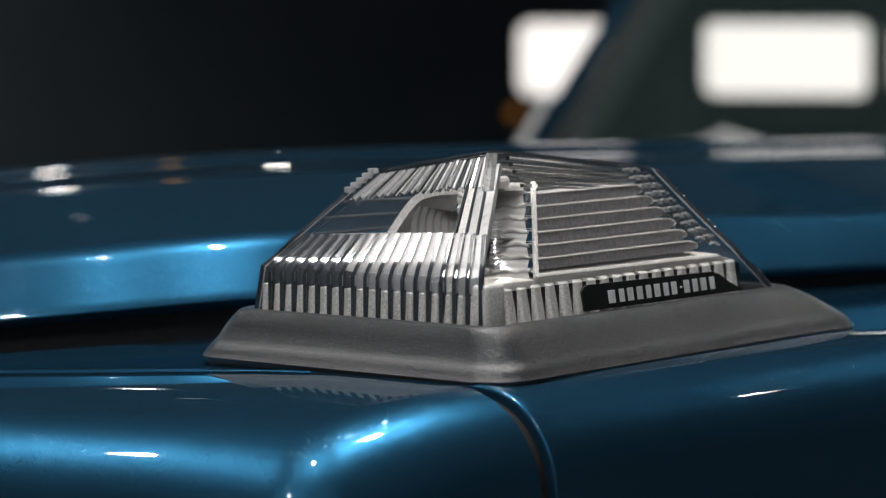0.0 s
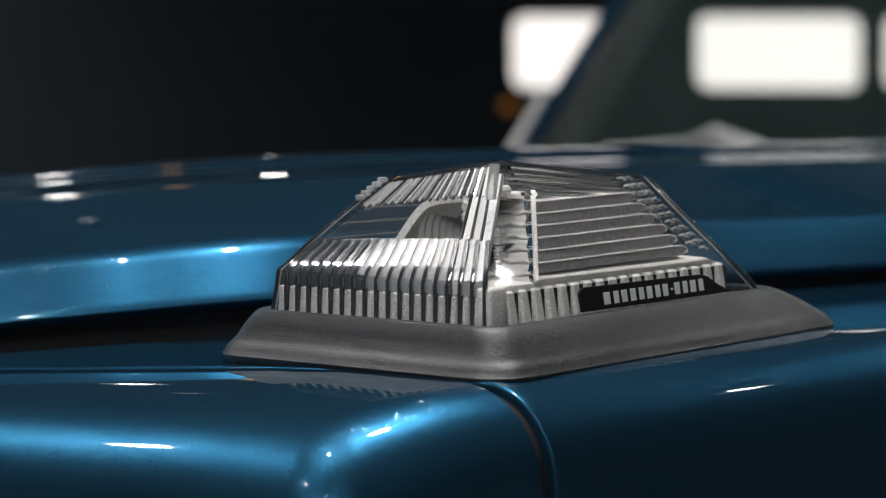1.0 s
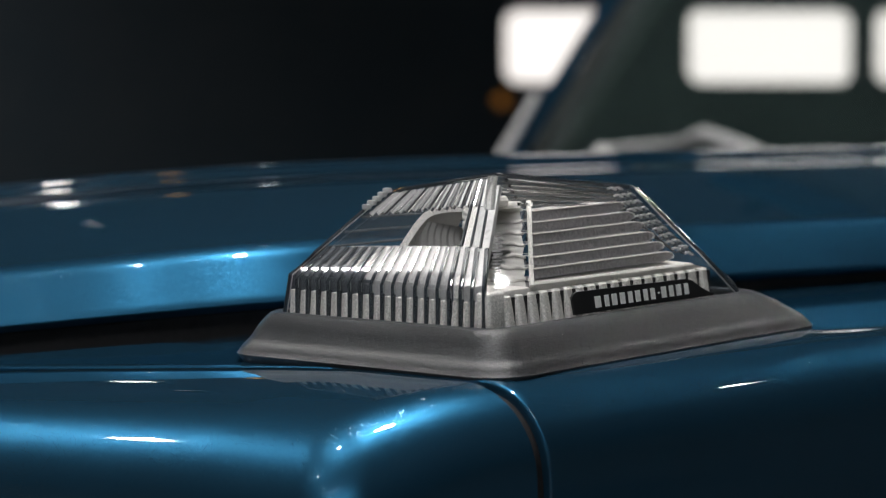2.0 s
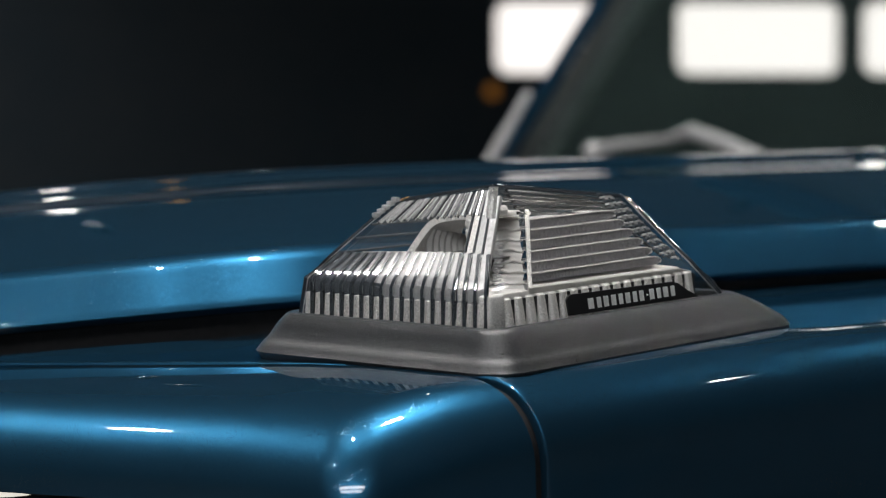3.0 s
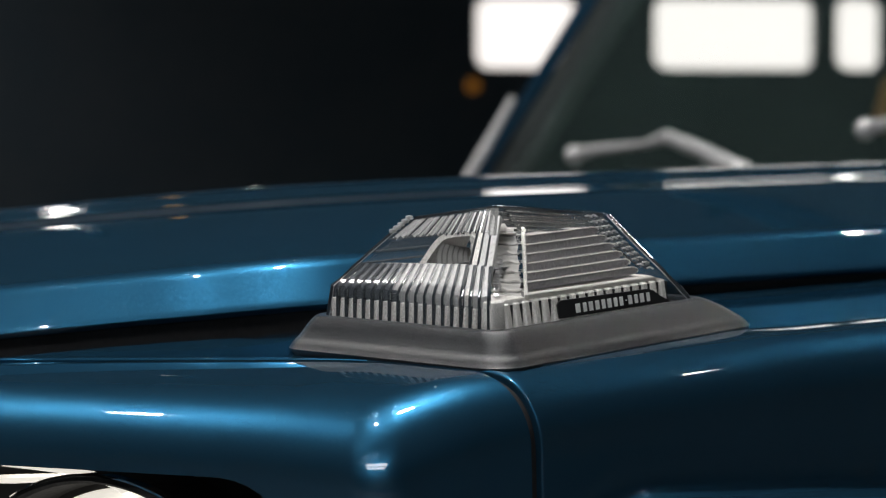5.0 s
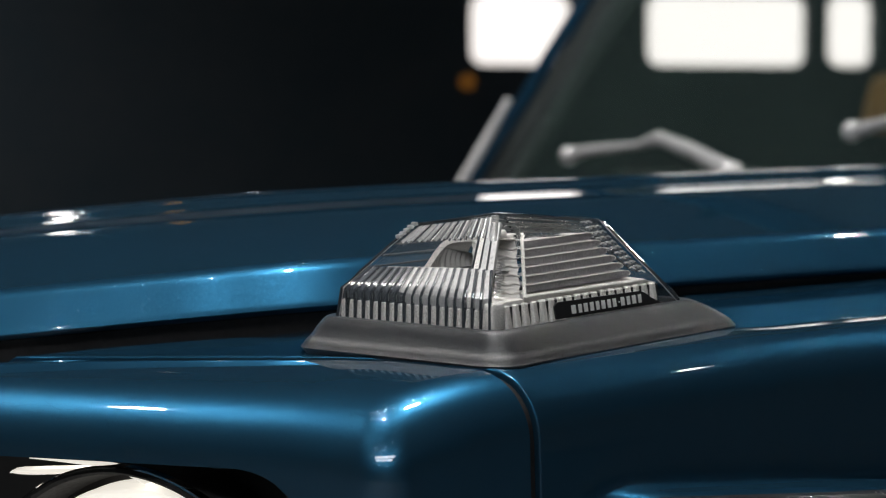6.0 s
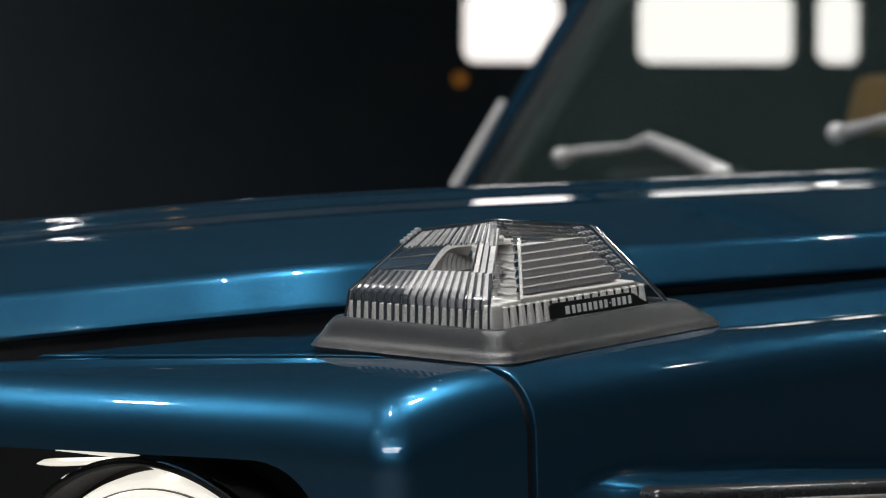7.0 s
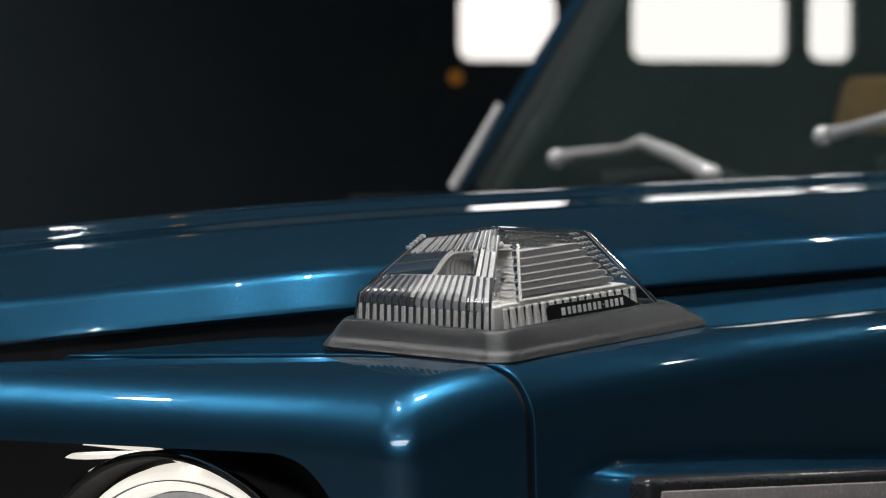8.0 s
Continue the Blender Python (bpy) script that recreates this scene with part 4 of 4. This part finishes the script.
def headlamp():
    cx, cz, y = -0.157, -0.1935, -0.084
    bm = bmesh.new()
    box(bm, -0.40, -0.030, y + 0.03, y + 0.04, -0.36, -0.045, 0.003)
    body = part("headlamp", bm, BLACK, car, "round headlamp with a glowing white ring", LAMP, smooth=False)
    bm = bmesh.new()
    torus_section(bm, cx - 0.006, cz + 0.001, y, [(0.1425, 0.03), (0.142, 0.004), (0.141, -0.001), (0.1395, -0.002), (0.138, 0.0), (0.137, 0.012), (0.1355, 0.02)], 120)
    part("bezel", bm, VOID, body, "black bezel ring")
    bm = bmesh.new()
    torus_section(bm, cx - 0.006, cz + 0.001, y, [(0.1427, 0.004), (0.1425, -0.0005), (0.1417, -0.0012), (0.1412, -0.0005)], 120)
    part("bezel_rim", bm, CHROME, body, "thin bright rim")
    bm = bmesh.new()
    torus_section(bm, cx, cz, y + 0.008, [(r + 0.029, dy) for r, dy in ((0.106, 0.01), (0.105, 0.002), (0.1025, -0.001), (0.0985, -0.002), (0.097, -0.0005), (0.0955, -0.002), (0.0925, -0.001), (0.0915, 0.002), (0.091, 0.01))], 120)
    part("light_ring", bm, DRL, body, "glowing white daytime running ring")
    bm = bmesh.new()
    torus_section(bm, cx, cz, y, [(0.1195, 0.012), (0.105, 0.02), (0.103, 0.018), (0.099, 0.024), (0.06, 0.026), (0.001, 0.028)], 96)
    part("reflector_bowl", bm, CHROME, body, "dark chromed bowl")
    # two curled reflector strips above the ring, glowing for its reflection: along, down from the opening's edge, half
    # thickness (mm)
    for curl in (((-0.237, 0.8, 0.4), (-0.213, 1.3, 0.8), (-0.187, 2.0, 1.5), (-0.174, 3.0, 2.0), (-0.161, 6.3, 1.5), (-0.152, 9.6, 0.5)),
                  ((-0.2525, 8.8, 0.4), (-0.2508, 8.4, 1.4), (-0.2455, 8.0, 1.9), (-0.235, 7.4, 2.1), (-0.217, 6.1, 2.0), (-0.199, 4.6, 1.5), (-0.180, 3.3, 0.8))):
        bm = bmesh.new()
        rows = []
        for x, down, half in smooth_path(curl, 5):
            z = -0.0405 + 0.045 * (x + 0.06) - down / 1000 - 0.0015 + 0.012 * x
            h = half / 1000
            rows.append([(x, y + 0.004, z + h), (x, y + 0.001, z + 0.4 * h), (x, y + 0.001, z - 0.4 * h), (x, y + 0.004, z - h), (x, y + 0.010, z)])
        grid(bm, rows, close=True)
        part("glowing_curl", bm, DRL, body, "curled reflector strip, made to glow for the ring's reflection")
    # fine grey line round the glowing ring, for the shading of its groove
    bm = bmesh.new()
    torus_section(bm, cx, cz, y + 0.0045, [(0.1272, 0.003), (0.1272, 0.0), (0.1266, 0.0), (0.1266, 0.003)], 120)
    part("ring_groove_shade", bm, GREYTRAY, body)


headlamp()


# ---- side marker on the arch ----
def side_marker():
    turn = Matrix.Translation((0.0600, 0.041, -0.0605)) @ Matrix.Rotation(-math.atan(K), 4, "Z") @ Matrix.Rotation(-0.112, 4, "X")
    bm = bmesh.new()
    box(bm, -0.02, 0.003, 0.0, 0.34, -0.09, 0.0, 0.005, turn, 5)
    trim = part("arch_trim", bm, TRIMGREY, car, "black framed side marker on the wheel arch", LAMP)
    bm = bmesh.new()
    box(bm, 0.0, 0.0045, 0.0095, 0.33, -0.08, -0.0065, 0.0012, turn)
    part("marker_lens", bm, GREYLENS, trim, "pale grey lens")


side_marker()


# ---- windscreen, pillars and wipers, upright car frame ----
def windscreen():
    bm = bmesh.new()
    tube(bm, [(-1.548, 1.297, 1.13), (-1.403, 1.377, 1.38), (-1.323, 1.427, 1.55), (-1.233, 1.487, 1.75)], 0.022, 12)
    part("pillar", bm, PILLARTRIM, car, "black inner windscreen pillar")
    bm = bmesh.new()
    tube(bm, [(-1.580, 1.277, 1.13), (-1.435, 1.357, 1.38), (-1.355, 1.407, 1.55), (-1.265, 1.467, 1.75)], 0.010, 12)
    part("pillar_edge", bm, PAINT, car, "dark blue pillar edge")
    # white tube stands for the highlight at the pillar's foot
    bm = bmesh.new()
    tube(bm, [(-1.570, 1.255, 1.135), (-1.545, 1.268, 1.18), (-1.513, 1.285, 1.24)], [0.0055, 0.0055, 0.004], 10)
    part("pillar_gleam", bm, PALEGLEAM, car, "pale strip for the highlight at the foot of the pillar")
    bm = bmesh.new()
    tube(bm, [(0.02, 1.27, 1.13), (-0.1, 1.40, 1.55), (-0.16, 1.46, 1.75)], 0.028, 12)
    part("pillar", bm, PAINT, car, "dark blue windscreen pillar")
    bm = bmesh.new()
    tube(bm, [(-1.27, 1.46, 1.75), (-0.16, 1.46, 1.75)], 0.03, 12)
    part("roof_header", bm, PAINT, car)
    bm = bmesh.new()
    ring = [Vector(p) for p in ((-1.57, 1.275, 1.10), (0.0, 1.275, 1.10), (-0.16, 1.465, 1.75), (-1.27, 1.465, 1.75))]
    nrm = (ring[1] - ring[0]).cross(ring[3] - ring[0]).normalized() * 0.005
    fr = [bm.verts.new(p) for p in ring]
    bk = [bm.verts.new(p - nrm) for p in ring]
    bm.faces.new(fr)
    bm.faces.new(bk[::-1])
    for i in range(4):
        bm.faces.new((fr[i], fr[(i + 1) % 4], bk[(i + 1) % 4], bk[i]))
    p = part("windscreen", bm, SCREEN, car, "tinted flat windscreen")
    p.visible_shadow = False
    bm = bmesh.new()
    box(bm, -1.6, 0.03, 1.1, 1.5, 1.06, 1.125, 0.01)
    part("cowl", bm, BLACK, car, "black cowl below the windscreen")


windscreen()


def wiper(pts, radii):
    bm = bmesh.new()
    tube(bm, pts, [0.72 * r for r in radii], 10)
    w = part("wiper", bm, SATIN, car, "grey windscreen wiper arm")
    bm = bmesh.new()
    bmesh.ops.create_uvsphere(bm, u_segments=12, v_segments=8, radius=0.015)
    for v in bm.verts:
        v.co = Vector((v.co.x, v.co.y, v.co.z * 0.7)) + Vector(pts[-1])
    part("wiper_hub", bm, SATIN, w)
    bm = bmesh.new()
    bmesh.ops.create_uvsphere(bm, u_segments=12, v_segments=8, radius=0.011)
    for v in bm.verts:
        v.co += Vector(pts[0])
    part("wiper_joint", bm, SATIN, w)


wiper([(-1.365, 1.25, 1.173), (-1.33, 1.25, 1.179), (-1.25, 1.25, 1.185), (-1.215, 1.25, 1.193), (-1.15, 1.24, 1.178), (-1.075, 1.22, 1.158)], [0.012, 0.008, 0.006, 0.011, 0.012, 0.014])
wiper([(-0.93, 1.25, 1.200), (-0.89, 1.25, 1.208), (-0.82, 1.25, 1.222), (-0.74, 1.24, 1.215), (-0.66, 1.22, 1.17)], [0.012, 0.008, 0.010, 0.012, 0.014])


def seat():
    e = new("front_seat")
    tagged(e, "tan leather car seat behind the windscreen", "seat")
    e.location = (-1.44, 2.1, 1.0)
    bm = bmesh.new()
    box(bm, 0.12, 0.34, -0.05, 0.05, 0.34, 0.44, 0.03, None, 4)
    part("headrest", bm, SEATM, e)
    bm = bmesh.new()
    box(bm, -0.27, 0.30, -0.06, 0.06, 0.205, 0.288, 0.018, Matrix.Shear("XY", 4, (0.3, 0.0)), 3)
    part("backrest", bm, SEATM, e)


seat()
scene.camera.data.dof.use_dof = True
scene.camera.data.dof.focus_object = bpy.data.objects["divider"]
scene.camera.data.dof.aperture_fstop = 11.0
